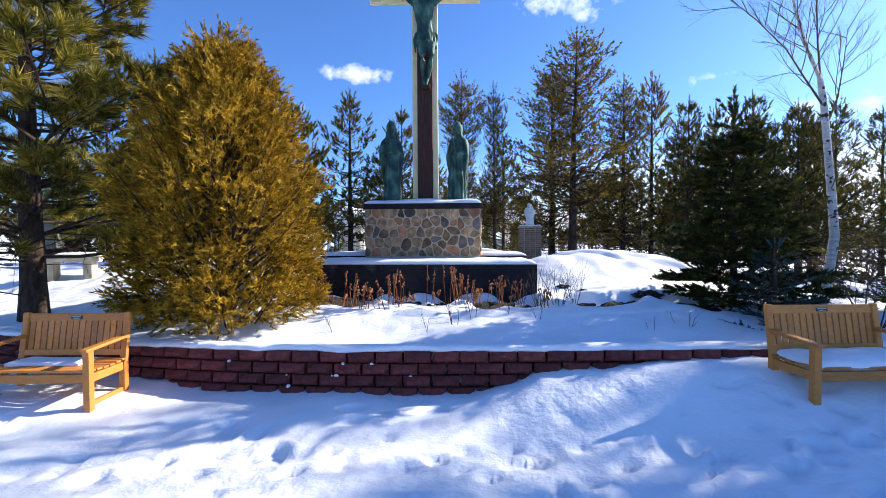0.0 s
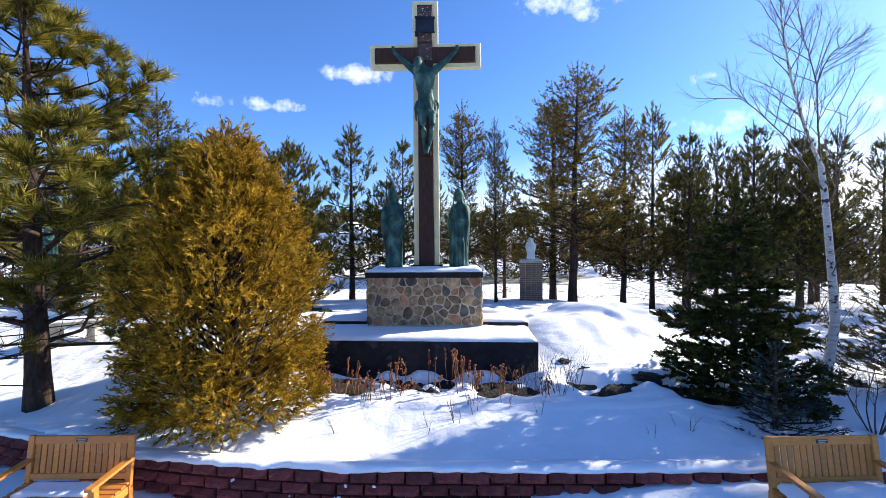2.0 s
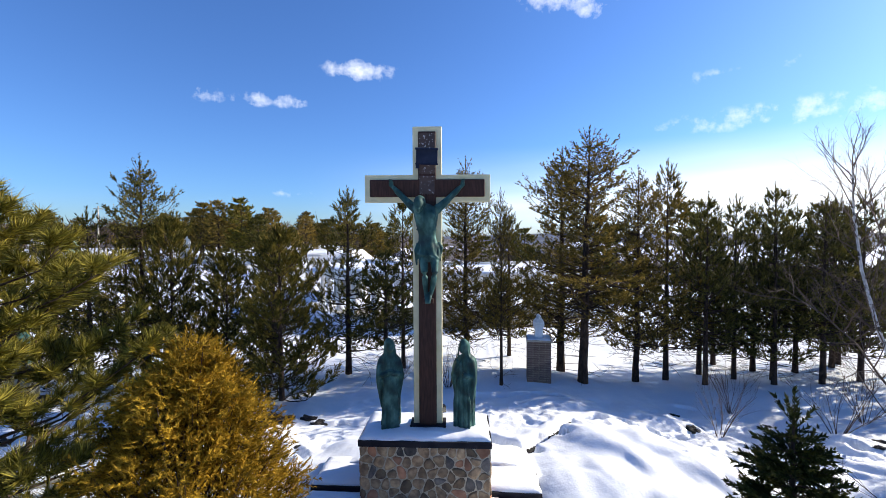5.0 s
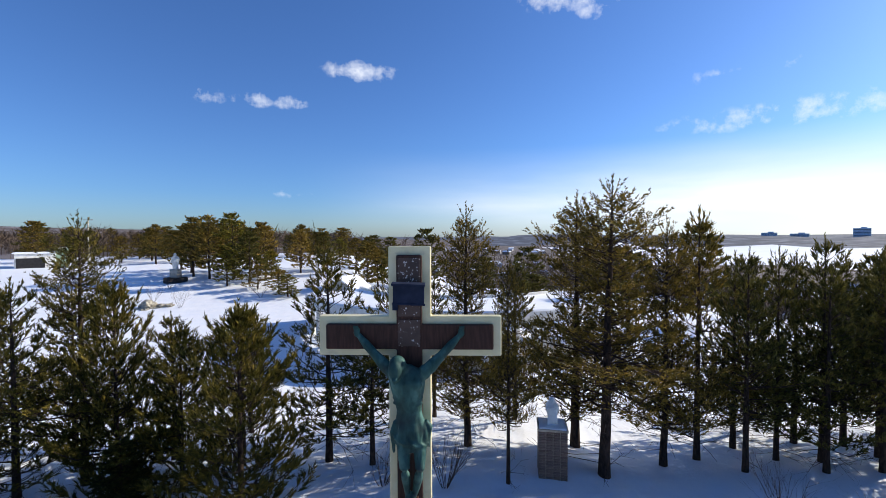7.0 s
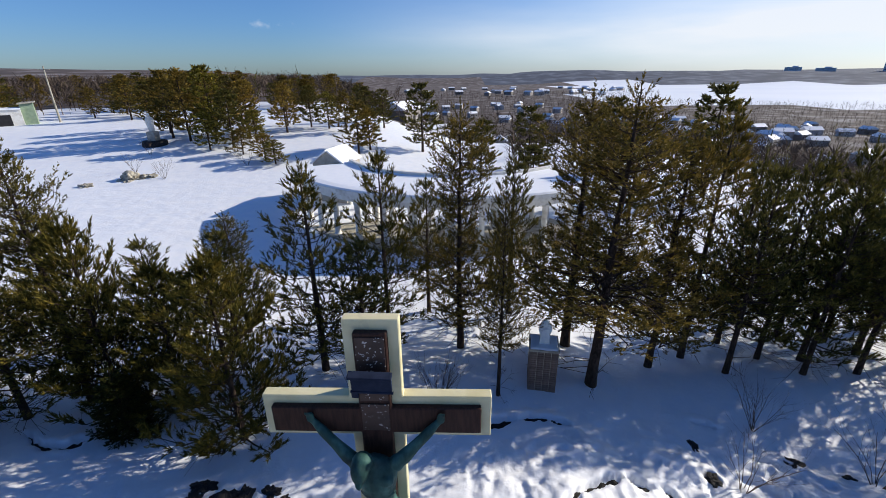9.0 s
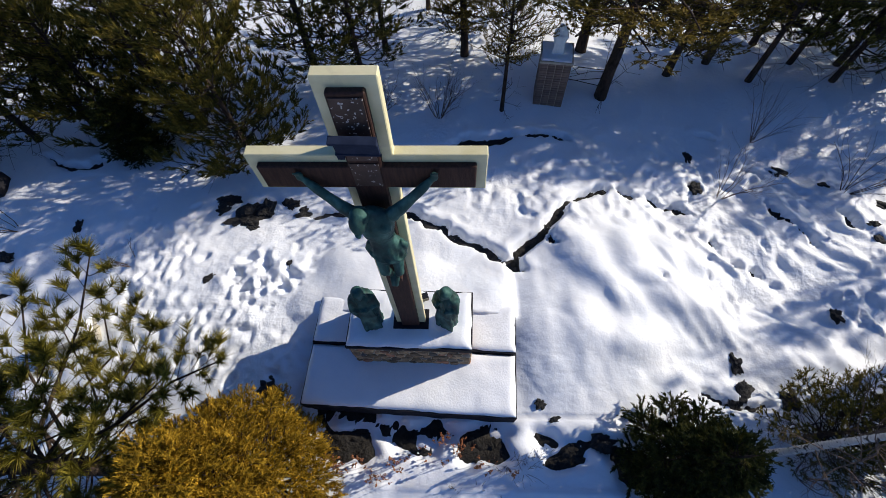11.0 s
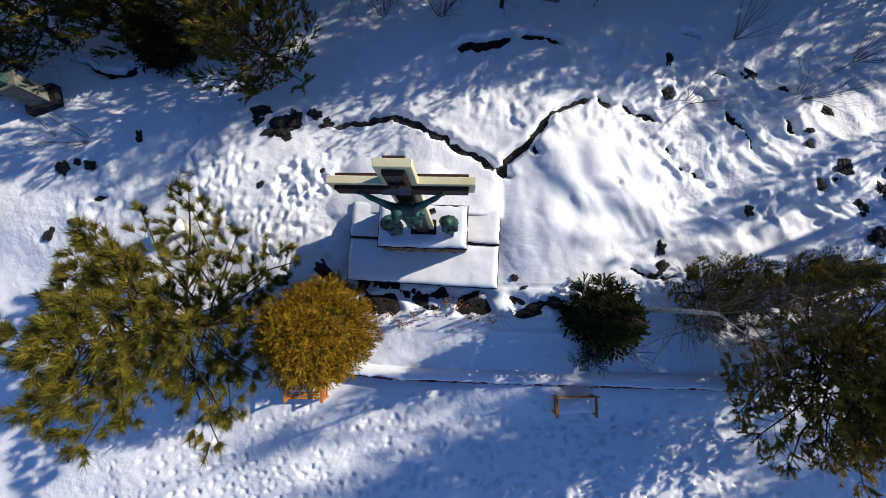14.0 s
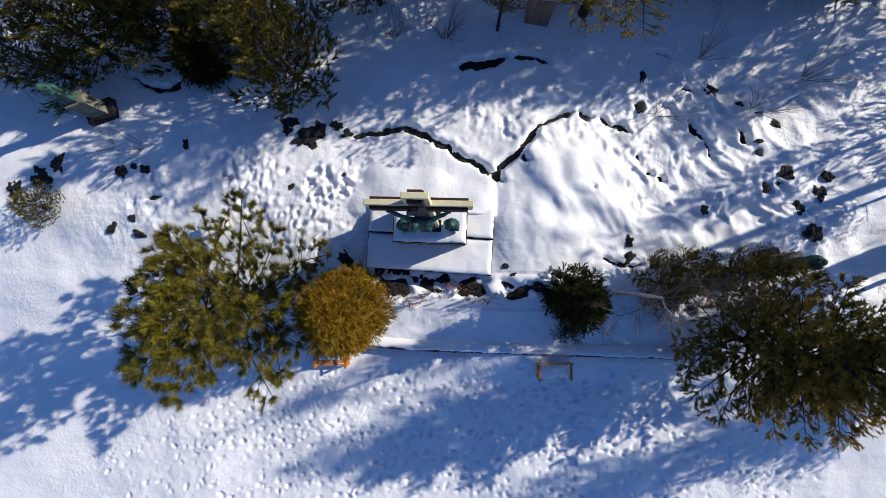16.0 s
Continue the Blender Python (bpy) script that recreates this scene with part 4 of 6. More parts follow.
def add_ball(bm, c, size, seg=14):
    made = bmesh.ops.create_uvsphere(bm, u_segments=seg, v_segments=10, radius=1.0)["verts"]
    bmesh.ops.transform(bm, matrix=Matrix.Translation(c) @ Matrix.Diagonal((*size, 1)), verts=made)


def robed_figure(h, wide, seed, arms="clasped", bow=0.10):
    """A standing cloaked statue: narrow foot, wide sleeves at the waist, veiled and bowed head; deep hanging folds."""
    r = random.Random(seed)
    ph = r.uniform(0, 6)
    stations = ((0.0, 0.37, 0.34), (0.02, 0.40, 0.36), (0.15, 0.38, 0.34), (0.32, 0.37, 0.33), (0.46, 0.40, 0.34), (0.56, 0.44, 0.36), (0.66, 0.45, 0.35), (0.73, 0.43, 0.32), (0.775, 0.39, 0.28), (0.80, 0.27, 0.24), (0.82, 0.175, 0.20),
                (0.845, 0.165, 0.20), (0.885, 0.195, 0.235), (0.925, 0.20, 0.235), (0.955, 0.175, 0.20), (0.975, 0.13, 0.14), (0.992, 0.05, 0.06))
    ts = [s[0] for s in stations]
    rings = []
    n = 46
    for k in range(n):
        t = 0.992 * k / (n - 1)
        w, d = float(np.interp(t, ts, [s[1] for s in stations])), float(np.interp(t, ts, [s[2] for s in stations]))
        lean = -wide * bow * (t ** 2 + 9 * max(0.0, t - 0.8))
        rings.append((0.025 * math.sin(3 * t + ph), lean, t * h, wide * w, wide * d, 0.0, 8, 0.0))
    bm = rings_mesh(rings, 96)
    for v in bm.verts:
        t = v.co.z / h
        lean = -wide * bow * (t ** 2 + 9 * max(0.0, t - 0.8))
        a = math.atan2(v.co.y - lean, v.co.x)
        crease = (1 - abs(math.sin(6 * a + ph + 1.3 * math.sin(3.1 * t + a)))) ** 3 + 0.6 * (1 - abs(math.sin(4 * a - 2 * ph + 2.2 * t))) ** 4
        k = 1 - (0.36 if t < 0.78 else 0.10) * min(1.0, crease) * min(1.0, (1 - t) * 6)
        v.co.x, v.co.y = v.co.x * k, lean + (v.co.y - lean) * k
    face_y = -wide * bow * (0.81 + 0.9) - wide * 0.15
    add_ball(bm, (0, face_y, 0.888 * h), (wide * 0.13, wide * 0.13, wide * 0.19))
    for side in (-1, 1):
        sh = Vector((side * wide * 0.33, -wide * bow * 0.6, 0.755 * h))
        el = Vector((side * wide * 0.43, -wide * 0.20, 0.585 * h))
        hd = Vector((side * wide * (0.05 if arms == "clasped" else 0.15), -wide * 0.46, (0.635 if arms == "clasped" else 0.69 - 0.07 * side) * h))
        add_tube(bm, [sh, (sh + el) / 2, el, (el + hd) / 2, hd], [wide * 0.10, wide * 0.125, wide * 0.125, wide * 0.10, wide * 0.06], 14)
        add_ball(bm, hd, (wide * 0.08, wide * 0.08, wide * 0.10))
        add_tube(bm, [el, el + Vector((-side * 0.01, 0.0, -0.10 * h)), el + Vector((-side * 0.05, 0.02, -0.34 * h))], [wide * 0.12, wide * 0.085, wide * 0.03], 12)
        # the edge of the veil falls beside the face on to the shoulder
        add_tube(bm, [(side * wide * 0.16, face_y + 0.02, 0.93 * h), (side * wide * 0.21, face_y + 0.04, 0.86 * h), (side * wide * 0.26, -wide * 0.2, 0.76 * h), (side * wide * 0.2, -wide * 0.34, 0.64 * h)], [0.010, 0.014, 0.016, 0.010], 8)
    for k in range(7):
        x = (k - 3) * wide * 0.11 + r.uniform(-0.015, 0.015)
        add_tube(bm, [(x * 0.7, -wide * 0.36, 0.57 * h), (x * 0.95 + r.uniform(-0.02, 0.02), -wide * 0.345, 0.3 * h), (x * 1.05, -wide * 0.36, 0.02 * h)], [0.014, 0.024, 0.02], 8)
    off = Vector((seed * 3.1, 0, 0))
    for v in bm.verts:
        v.co += noise.noise_vector(v.co * 7 + off) * 0.010 + noise.noise_vector(v.co * 19 + off) * 0.005
    return bm


def statue(name, bm, m, mat, label, grain=0.015):
    """One closed skin: the shapes are fused into a single mesh."""
    ob = part(name, bm, mat, None, smooth=True)
    fuse = ob.modifiers.new("fuse", "REMESH")
    fuse.mode, fuse.voxel_size, fuse.use_smooth_shade = "VOXEL", grain, True
    me = bpy.data.meshes.new_from_object(ob.evaluated_get(bpy.context.evaluated_depsgraph_get()))
    ob.modifiers.clear()
    ob.data = me
    ob.matrix_basis = m
    return tagged(ob, label, "statue")


TOP = PED_Z1 + 0.1
statue("statue", robed_figure(1.60, 0.44, 1), pose(-0.66, 0.03, TOP, 0, 0, 14), BRONZE, "green bronze veiled mourner statue standing in snow on the pedestal")
statue("statue", robed_figure(1.58, 0.43, 2, "open"), pose(0.64, 0.05, TOP, 0, 0, -28), BRONZE, "green bronze robed mourner statue standing in snow on the pedestal")


def corpus():
    """The bronze figure on the cross, as one plain mesh."""
    rings = []
    for z, w, d, cx, cy, fold in ((5.02, 0.10, 0.10, 0.045, -0.22, 0.12), (5.12, 0.15, 0.125, 0.04, -0.215, 0.12), (5.24, 0.18, 0.135, 0.035, -0.21, 0.11), (5.36, 0.182, 0.13, 0.025, -0.205, 0.09), (5.43, 0.155, 0.112, 0.018, -0.2, 0.03),
                                  (5.52, 0.138, 0.10, 0.01, -0.205, 0.02), (5.62, 0.155, 0.118, 0.0, -0.22, 0.02), (5.72, 0.182, 0.135, -0.005, -0.235, 0.025), (5.80, 0.198, 0.13, -0.008, -0.24, 0.02), (5.87, 0.19, 0.10, -0.01, -0.235, 0.01), (5.92, 0.13, 0.07, -0.015, -0.23, 0.0), (5.95, 0.06, 0.05, -0.02, -0.235, 0.0)):
        rings.append((cx, cy, z, w, d, fold, 7, z * 9))
    bm = rings_mesh(rings[1:], 28)
    add_tube(bm, [(-0.02, -0.24, 5.89), (-0.06, -0.30, 5.95), (-0.085, -0.34, 5.96)], [0.066, 0.06, 0.055])
    add_ball(bm, (-0.115, -0.375, 5.945), (0.082, 0.105, 0.118))
    add_ball(bm, (-0.10, -0.335, 5.985), (0.095, 0.105, 0.095))
    add_tube(bm, [(-0.16, -0.33, 5.97), (-0.175, -0.32, 5.88), (-0.16, -0.30, 5.80)], [0.03, 0.032, 0.015], 8)
    add_tube(bm, [(-0.115, -0.46, 5.88), (-0.115, -0.45, 5.82)], [0.035, 0.012], 8)
    for s in (-1, 1):
        add_ball(bm, (s * 0.185, -0.225, 5.885), (0.07, 0.072, 0.07))
        add_tube(bm, [(s * 0.17, -0.225, 5.875), (s * 0.26, -0.21, 5.95), (s * 0.355, -0.18, 6.07), (s * 0.39, -0.17, 6.115), (s * 0.48, -0.145, 6.235), (s * 0.565, -0.115, 6.35)], [0.062, 0.060, 0.047, 0.044, 0.043, 0.027])
        add_ball(bm, (s * 0.59, -0.115, 6.395), (0.04, 0.028, 0.058), 8)
        for k in range(4):
            add_tube(bm, [(s * (0.57 + 0.014 * k), -0.125, 6.41), (s * (0.575 + 0.018 * k), -0.145, 6.475)], [0.011, 0.008], 5)
        # ribs and breast
        add_ball(bm, (s * 0.085, -0.325, 5.79), (0.085, 0.045, 0.055))
        for k in range(3):
            add_tube(bm, [(s * 0.17, -0.245, 5.70 - 0.05 * k), (s * 0.11, -0.325 + 0.012 * k, 5.69 - 0.045 * k), (s * 0.04, -0.34 + 0.014 * k, 5.73 - 0.035 * k)], [0.008, 0.011, 0.006], 6)
        add_tube(bm, [(s * 0.085 + 0.03, -0.21, 5.24), (s * 0.088 + 0.045, -0.28, 5.10), (s * 0.082 + 0.055, -0.34, 4.96), (s * 0.075 + 0.05, -0.30, 4.88), (s * 0.066 + 0.04, -0.24, 4.78), (s * 0.046 + 0.028, -0.2, 4.62), (s * 0.036 + 0.02, -0.19, 4.56)],
                 [0.082, 0.072, 0.058, 0.048, 0.052, 0.033, 0.028])
        add_tube(bm, [(s * 0.03 + 0.02, -0.17, 4.60), (s * 0.022 + 0.02, -0.24, 4.52), (s * 0.02 + 0.015, -0.28, 4.44)], [0.042, 0.036, 0.022], 8)
    for k in range(10):
        a = 0.63 * k
        add_tube(bm, [(0.025 + 0.178 * math.cos(a), -0.205 + 0.13 * math.sin(a), 5.41 - 0.018 * k), (0.03 + 0.19 * math.cos(a + 0.45), -0.21 + 0.145 * math.sin(a + 0.45), 5.36 - 0.02 * k), (0.035 + 0.185 * math.cos(a + 0.9), -0.21 + 0.14 * math.sin(a + 0.9), 5.32 - 0.02 * k)], [0.012, 0.021, 0.012], 6)
    add_tube(bm, [(0.18, -0.21, 5.42), (0.23, -0.20, 5.36), (0.225, -0.19, 5.13)], [0.035, 0.045, 0.016], 7)
    add_tube(bm, [(-0.14, -0.21, 5.42), (-0.175, -0.21, 5.30), (-0.165, -0.2, 5.06)], [0.03, 0.036, 0.016], 7)
    for v in bm.verts:
        inner = max(0.0, 1 - abs(v.co.x) / 0.58)
        if v.co.z > 5.4:
            v.co.z += 0.2 * min(0.55, v.co.z - 5.4) * min(1.0, 1.6 * inner)
    return bm


figure = statue("corpus_statue", corpus(), pose(0, 0.02, 0), BRONZE, "green bronze corpus statue hanging on the cross", 0.013)
foot_block = box_part("foot_block", (0.16, 0.14, 0.08), (0.02, -0.12, 4.47), BROWN_WOOD, cross, 0.01)

flood = thing("floodlight", pose(0.2, 0.42, TOP + 0.03, 0, 0, 20), "small dark metal floodlight behind the cross", "lamp")
box_part("housing", (0.16, 0.11, 0.12), (0, 0, 0.16), LAMP_GREY, flood, 0.012)
box_part("lens", (0.13, 0.01, 0.09), (0, -0.061, 0.16), LIGHT_STONE, flood, 0.002)
box_part("stand", (0.03, 0.03, 0.12), (0, 0, 0.05), LAMP_GREY, flood, 0.004)

# ---------------------------------------------------------------- garden benches
def bench(m, label):
    b = thing("bench", m, label, "bench", "teak garden benches")
    w, d, h, seat = 1.07, 0.52, 0.875, 0.42
    for s in (-1, 1):
        x = s * (w / 2 - 0.03)
        box_part("back_leg", (0.06, 0.06, seat), (x, d / 2 - 0.06, seat / 2 - 0.02), TEAK, b)
        box_part("back_post", (0.06, 0.045, h - seat + 0.06), (x, d / 2 - 0.02, (h + seat) / 2 - 0.02), TEAK, b, 0.012, Matrix.Rotation(radians(-9), 4, "X"))
        box_part("front_leg", (0.06, 0.06, 0.64), (x, -d / 2 + 0.03, 0.3), TEAK, b)
        box_part("armrest", (0.075, d + 0.02, 0.03), (x, -0.02, 0.635), TEAK, b, 0.01, Matrix.Rotation(radians(3), 4, "X"))
        box_part("side_rail", (0.035, d - 0.1, 0.075), (x, -0.01, seat - 0.06), TEAK, b)
        box_part("stretcher", (0.03, d - 0.1, 0.045), (x, -0.01, 0.13), TEAK, b)
    box_part("front_rail", (w - 0.1, 0.03, 0.08), (0, -d / 2 + 0.04, seat - 0.06), TEAK, b)
    box_part("top_rail", (w - 0.1, 0.032, 0.085), (0, d / 2 + 0.02, h - 0.045), TEAK, b, 0.012, Matrix.Rotation(radians(-9), 4, "X"))
    box_part("lower_rail", (w - 0.1, 0.03, 0.06), (0, d / 2 - 0.045, seat + 0.07), TEAK, b, 0.008, Matrix.Rotation(radians(-9), 4, "X"))
    for k in range(6):
        box_part("seat_slat", (w - 0.02, 0.062, 0.02), (0, -d / 2 + 0.06 + 0.078 * k, seat - 0.008 + 0.006 * abs(k - 2.5)), TEAK, b, 0.005)
    n = 15
    for k in range(n):
        box_part("back_slat", (0.05, 0.016, 0.36), (-w / 2 + 0.1 + (w - 0.2) * k / (n - 1), d / 2 - 0.012, seat + 0.255), TEAK, b, 0.004, Matrix.Rotation(radians(-9), 4, "X"))
    plate = box_part("plaque", (0.11, 0.006, 0.035), (0, d / 2 + 0.002, h - 0.045), PLAQUE, b, 0.001, Matrix.Rotation(radians(-9), 4, "X"), label="small dark metal plaque")
    for k in range(2):
        box_part("engraved_line", (0.085 - 0.02 * k, 0.002, 0.006), (0, d / 2 - 0.003, h - 0.037 - 0.014 * k), SILVER_BAR, plate, 0.0)
    return b


BENCH_L, BENCH_R = pose(-3.27, -4.22, 0.0, 0, 0, 2), pose(3.99, -4.35, 0.1, 0, 0, 3)
bench(BENCH_L, "oiled teak garden bench dusted with snow, in front of the cedar")
bench(BENCH_R, "oiled teak garden bench with a snow-covered seat, by the wall")
snow_pad("snow_cover", (0.7, 0.24), BENCH_L @ pose(-0.08, 0.08, 0.43), "thin melting snow on the bench seat", 0.03, 11, 26, 14, 0.03)
snow_pad("snow_cover", (0.98, 0.44), BENCH_R @ pose(0.02, 0.0, 0.43), "thick snow on the bench seat", 0.085, 12, 34, 18, 0.04)


# ---------------------------------------------------------------- trees and shrubs
def put_tree(name, grown, x, y, bark, leaf, label, turn=0.0, size=1.0, high=None, sink=0.1, group=""):
    t = tree_thing(name, grown, at(x, y, height_at(x, y) - sink, turn, size, high), bark, leaf, label, "tree", group)
    return t


# the golden cedar beside the bench
def cedar():
    rng = np.random.default_rng(21)
    # plumes: upright lobes of uneven size set round and up the body, each hung with flat sprays
    starts, ways, lens = [], [], []
    stems = []
    plumes = 210
    for k in range(plumes):
        s = (k + 0.5) / plumes
        a = k * 2.39996 + rng.normal(0, 0.2)
        body = 1.16 * min(1.0, 0.74 + 1.5 * s) * (1 - max(0.0, (s - 0.25) / 0.75) ** 2.1) ** 0.8
        body *= 0.82 + 0.3 * rng.random() + 0.07 * math.sin(3 * a + 9 * s)
        low = k < 60
        if low:
            body = 0.9 + 0.25 * rng.random()
        root = np.array([0.5 * body * math.cos(a), 0.5 * body * math.sin(a), 0.02 + 3.1 * s])
        far = (body + 0.1) * (1 - 0.2 * s)
        tip = np.array([far * math.cos(a), far * math.sin(a), (0.35 if low else 0.72) + 3.12 * s + rng.normal(0, 0.16)])
        stems.append(([np.array([0, 0, max(0.1, root[2] - 0.4)]), root, tip], [0.022, 0.016, 0.005]))
        n = 62 if low else 46
        t = rng.random(n) ** 0.6
        p = root + (tip - root) * t[:, None]
        fat = (0.20 + 0.07 * rng.random()) * np.sin(np.clip(0.25 + 0.75 * t, 0, 1) * math.pi) ** 0.6 + 0.02
        off = rng.normal(size=(n, 3)) * [1, 1, 0.7]
        off /= np.linalg.norm(off, axis=1)[:, None]
        q = p + off * (fat * (0.5 + 0.6 * rng.random(n)))[:, None]
        outward = np.array([math.cos(a), math.sin(a), 0])
        w = off * 0.5 + unit(tip - root) * 0.45 + outward * 0.35 + np.array([0, 0, 0.1]) + rng.normal(0, 0.3, (n, 3))
        starts.append(q)
        ways.append(w / np.linalg.norm(w, axis=1)[:, None])
        lens.append(0.10 + 0.12 * rng.random(n))
    # a few thin leaders stand out of the top
    for k in range(16):
        a, q = rng.random() * 6.28, 0.5 * rng.random() ** 0.7
        o = np.array([q * math.cos(a), q * math.sin(a), 3.1 - 0.5 * q])
        e = o + np.array([rng.normal(0, 0.05), rng.normal(0, 0.05), 0.45 + 0.35 * rng.random() * (1 - q)])
        stems.append(([o - np.array([0, 0, 0.5]), o, e], [0.012, 0.008, 0.003]))
        n = 22
        t = rng.random(n)
        starts.append(o + (e - o) * t[:, None] + rng.normal(0, 0.03, (n, 3)))
        w = np.array([0, 0, 0.7]) + rng.normal(0, 0.45, (n, 3))
        ways.append(w / np.linalg.norm(w, axis=1)[:, None])
        lens.append(0.08 + 0.06 * rng.random(n))
    start, way, ln = np.concatenate(starts), np.concatenate(ways), np.concatenate(lens)
    start[:, 2] = np.maximum(start[:, 2], 0.05)
    flat = np.cross(way, rng.normal(size=(len(start), 3)))
    flat /= np.linalg.norm(flat, axis=1)[:, None]
    leaf = blades(rng, start, way, ln, 22, 0.05, 0.014, 0.8, -0.03, flat)
    trunk = tubes([([(0, 0, -0.2), (0.03, 0, 1.2), (0, 0.03, 2.6), (0, 0, 3.6)], [0.12, 0.09, 0.05, 0.015])], 8)
    return trunk, tubes(stems, 3), leaf


put_tree("cedar_tree", cedar(), -2.52, -2.48, PINE_BARK, CEDAR, "dense egg-shaped golden-brown cedar behind the teak bench", 0, 1.02, 1.02, 0.28)

# the large pine by the bench
put_tree("pine_tree", grow_pine(31, 5.9, 3.1, bare=0.16, whorl=0.36, per=6, needle=0.19, count=54, shoot=0.16, rise=0.05, tip=0.55, trunk_r=0.15, lean=(0.1, -0.15), width=0.014, gap=0.27, spread=0.9, inner=0.35, dead=14,
                                lift=0.75, forks=3, twig=0.34, profile=lambda s: (1 - s) ** 0.7 * min(1.0, 0.8 + s)), -5.4, -2.3, PINE_BARK, LIT_PINE, "large yellow-green pine with long needles and a leaning bare lower trunk", 0, 1.0, 0.95)

# the dark spruce and the little blue spruce
spruce = grow_pine(41, 2.85, 1.18, bare=0.02, whorl=0.2, per=9, needle=0.06, count=26, shoot=0.22, rise=0.05, tip=0.15, crook=0.03, width=0.028, gap=0.13, spread=0.85, inner=0.15, lift=0.05, forks=3, twig=0.3, leader=0.4, sag=0.15,
                   profile=lambda s: (1 - s) ** 0.85 * min(1.0, 0.8 + 2 * s))
put_tree("spruce_tree", spruce, 4.5, -2.0, PINE_BARK, SPRUCE, "dark green spruce with snow at its foot", 0, 0.92, 1.0)
put_tree("spruce_tree", spruce, -7.7, 5.2, PINE_BARK, SPRUCE, "low dark spruce bush under the pines", 40, 0.68, 0.72)
small = grow_pine(42, 1.15, 0.55, bare=0.08, whorl=0.11, per=7, needle=0.035, count=16, shoot=0.1, rise=0.1, tip=0.3, crook=0.03, width=0.009, gap=0.09, lift=0.1, twig=0.2, leader=0.2, profile=lambda s: (1 - s) ** 0.9)
put_tree("spruce_tree", small, 4.35, -3.0, PINE_BARK, BLUE_SPRUCE, "small blue-grey young spruce growing before the dark one")

RED = [grow_pine(s, 7.0, 2.05, bare=bare, whorl=0.38, per=6, needle=0.13, count=12, shoot=0.30, rise=-0.02, tip=0.75, width=0.033, gap=0.27, spread=0.5, thin=0.9, inner=0.36, dead=16, lift=0.85, forks=3, twig=0.28, leader=0.8,
                 profile=lambda s: (1 - s) ** 0.72 * min(1.0, 0.75 + 2 * s)) for s, bare in ((51, 0.10), (52, 0.16), (53, 0.25))]
BUSH = grow_pine(57, 6.0, 2.15, bare=0.04, whorl=0.34, per=7, needle=0.15, count=18, shoot=0.37, rise=0.0, tip=0.9, width=0.034, gap=0.27, spread=0.5, thin=0.92, inner=0.36, dead=10, lift=0.9, forks=3, twig=0.28, leader=0.8, profile=lambda s: (1 - s) ** 0.62 * min(1.0, 0.8 + 2 * s))
JACK = [grow_pine(s, 8.0, 1.75, bare=bare, whorl=0.30, per=7, needle=0.07, count=11, shoot=0.30, rise=0.08, tip=0.7, crook=0.17, width=0.030, gap=0.2, spread=0.8, inner=0.15, dead=20, lift=0.45, forks=3, twig=0.3, leader=0.7,
                  profile=lambda s: (1 - s) ** 0.55 * (0.8 + 0.4 * math.sin(11 * s))) for s, bare in ((61, 0.16), (62, 0.28))]
FAR = [grow_pine(s, 8.0, 2.1, bare=0.16, whorl=0.62, per=6, needle=0.26, count=10, shoot=0.45, rise=0.05, tip=0.5, crook=0.12, width=0.13, gap=0.55, spread=0.7, lift=0.5, forks=2, profile=lambda s: (1 - s) ** 0.5 * min(1.0, 0.7 + 2 * s)) for s in (91, 92)]
# for pines out of view: crowns set high, added to dapple the front snow
SHADE_PINE = grow_pine(65, 14.0, 2.0, bare=0.55, whorl=0.6, per=6, needle=0.14, count=13, shoot=0.34, rise=0.1, tip=0.6, crook=0.12, width=0.036, gap=0.32, spread=0.6, thin=0.92, lift=0.5, forks=2, dead=8)
GROUP = "pines behind the cross"
first = {}


def plant(kind, n, x, y, top, leaf, label, turn, wide=1.0, group=GROUP):
    """A pine of one of the grown shapes, its top at that height above the datum."""
    z = height_at(x, y) - 0.12
    grown = {"red": RED, "jack": JACK, "far": FAR, "bush": [BUSH], "tall": [SHADE_PINE]}[kind][n]
    tall = (top - z) / {"red": 7.2, "bush": 6.2, "tall": 14.2}.get(kind, 8.2)
    m = Matrix.Translation((x, y, z)) @ Matrix.Rotation(radians(turn), 4, "Z") @ Matrix.Diagonal((wide * (0.45 + 0.55 * tall), wide * (0.45 + 0.55 * tall), tall, 1))
    key = (kind, n, leaf.name)
    if key in first:
        t = copy_thing(first[key], Matrix())
        t.matrix_basis = m
        tagged(t, label, "tree", group)
    else:
        first[key] = t = tree_thing("pine_tree", grown, m, PINE_BARK, leaf, label, "tree", group)
    return t


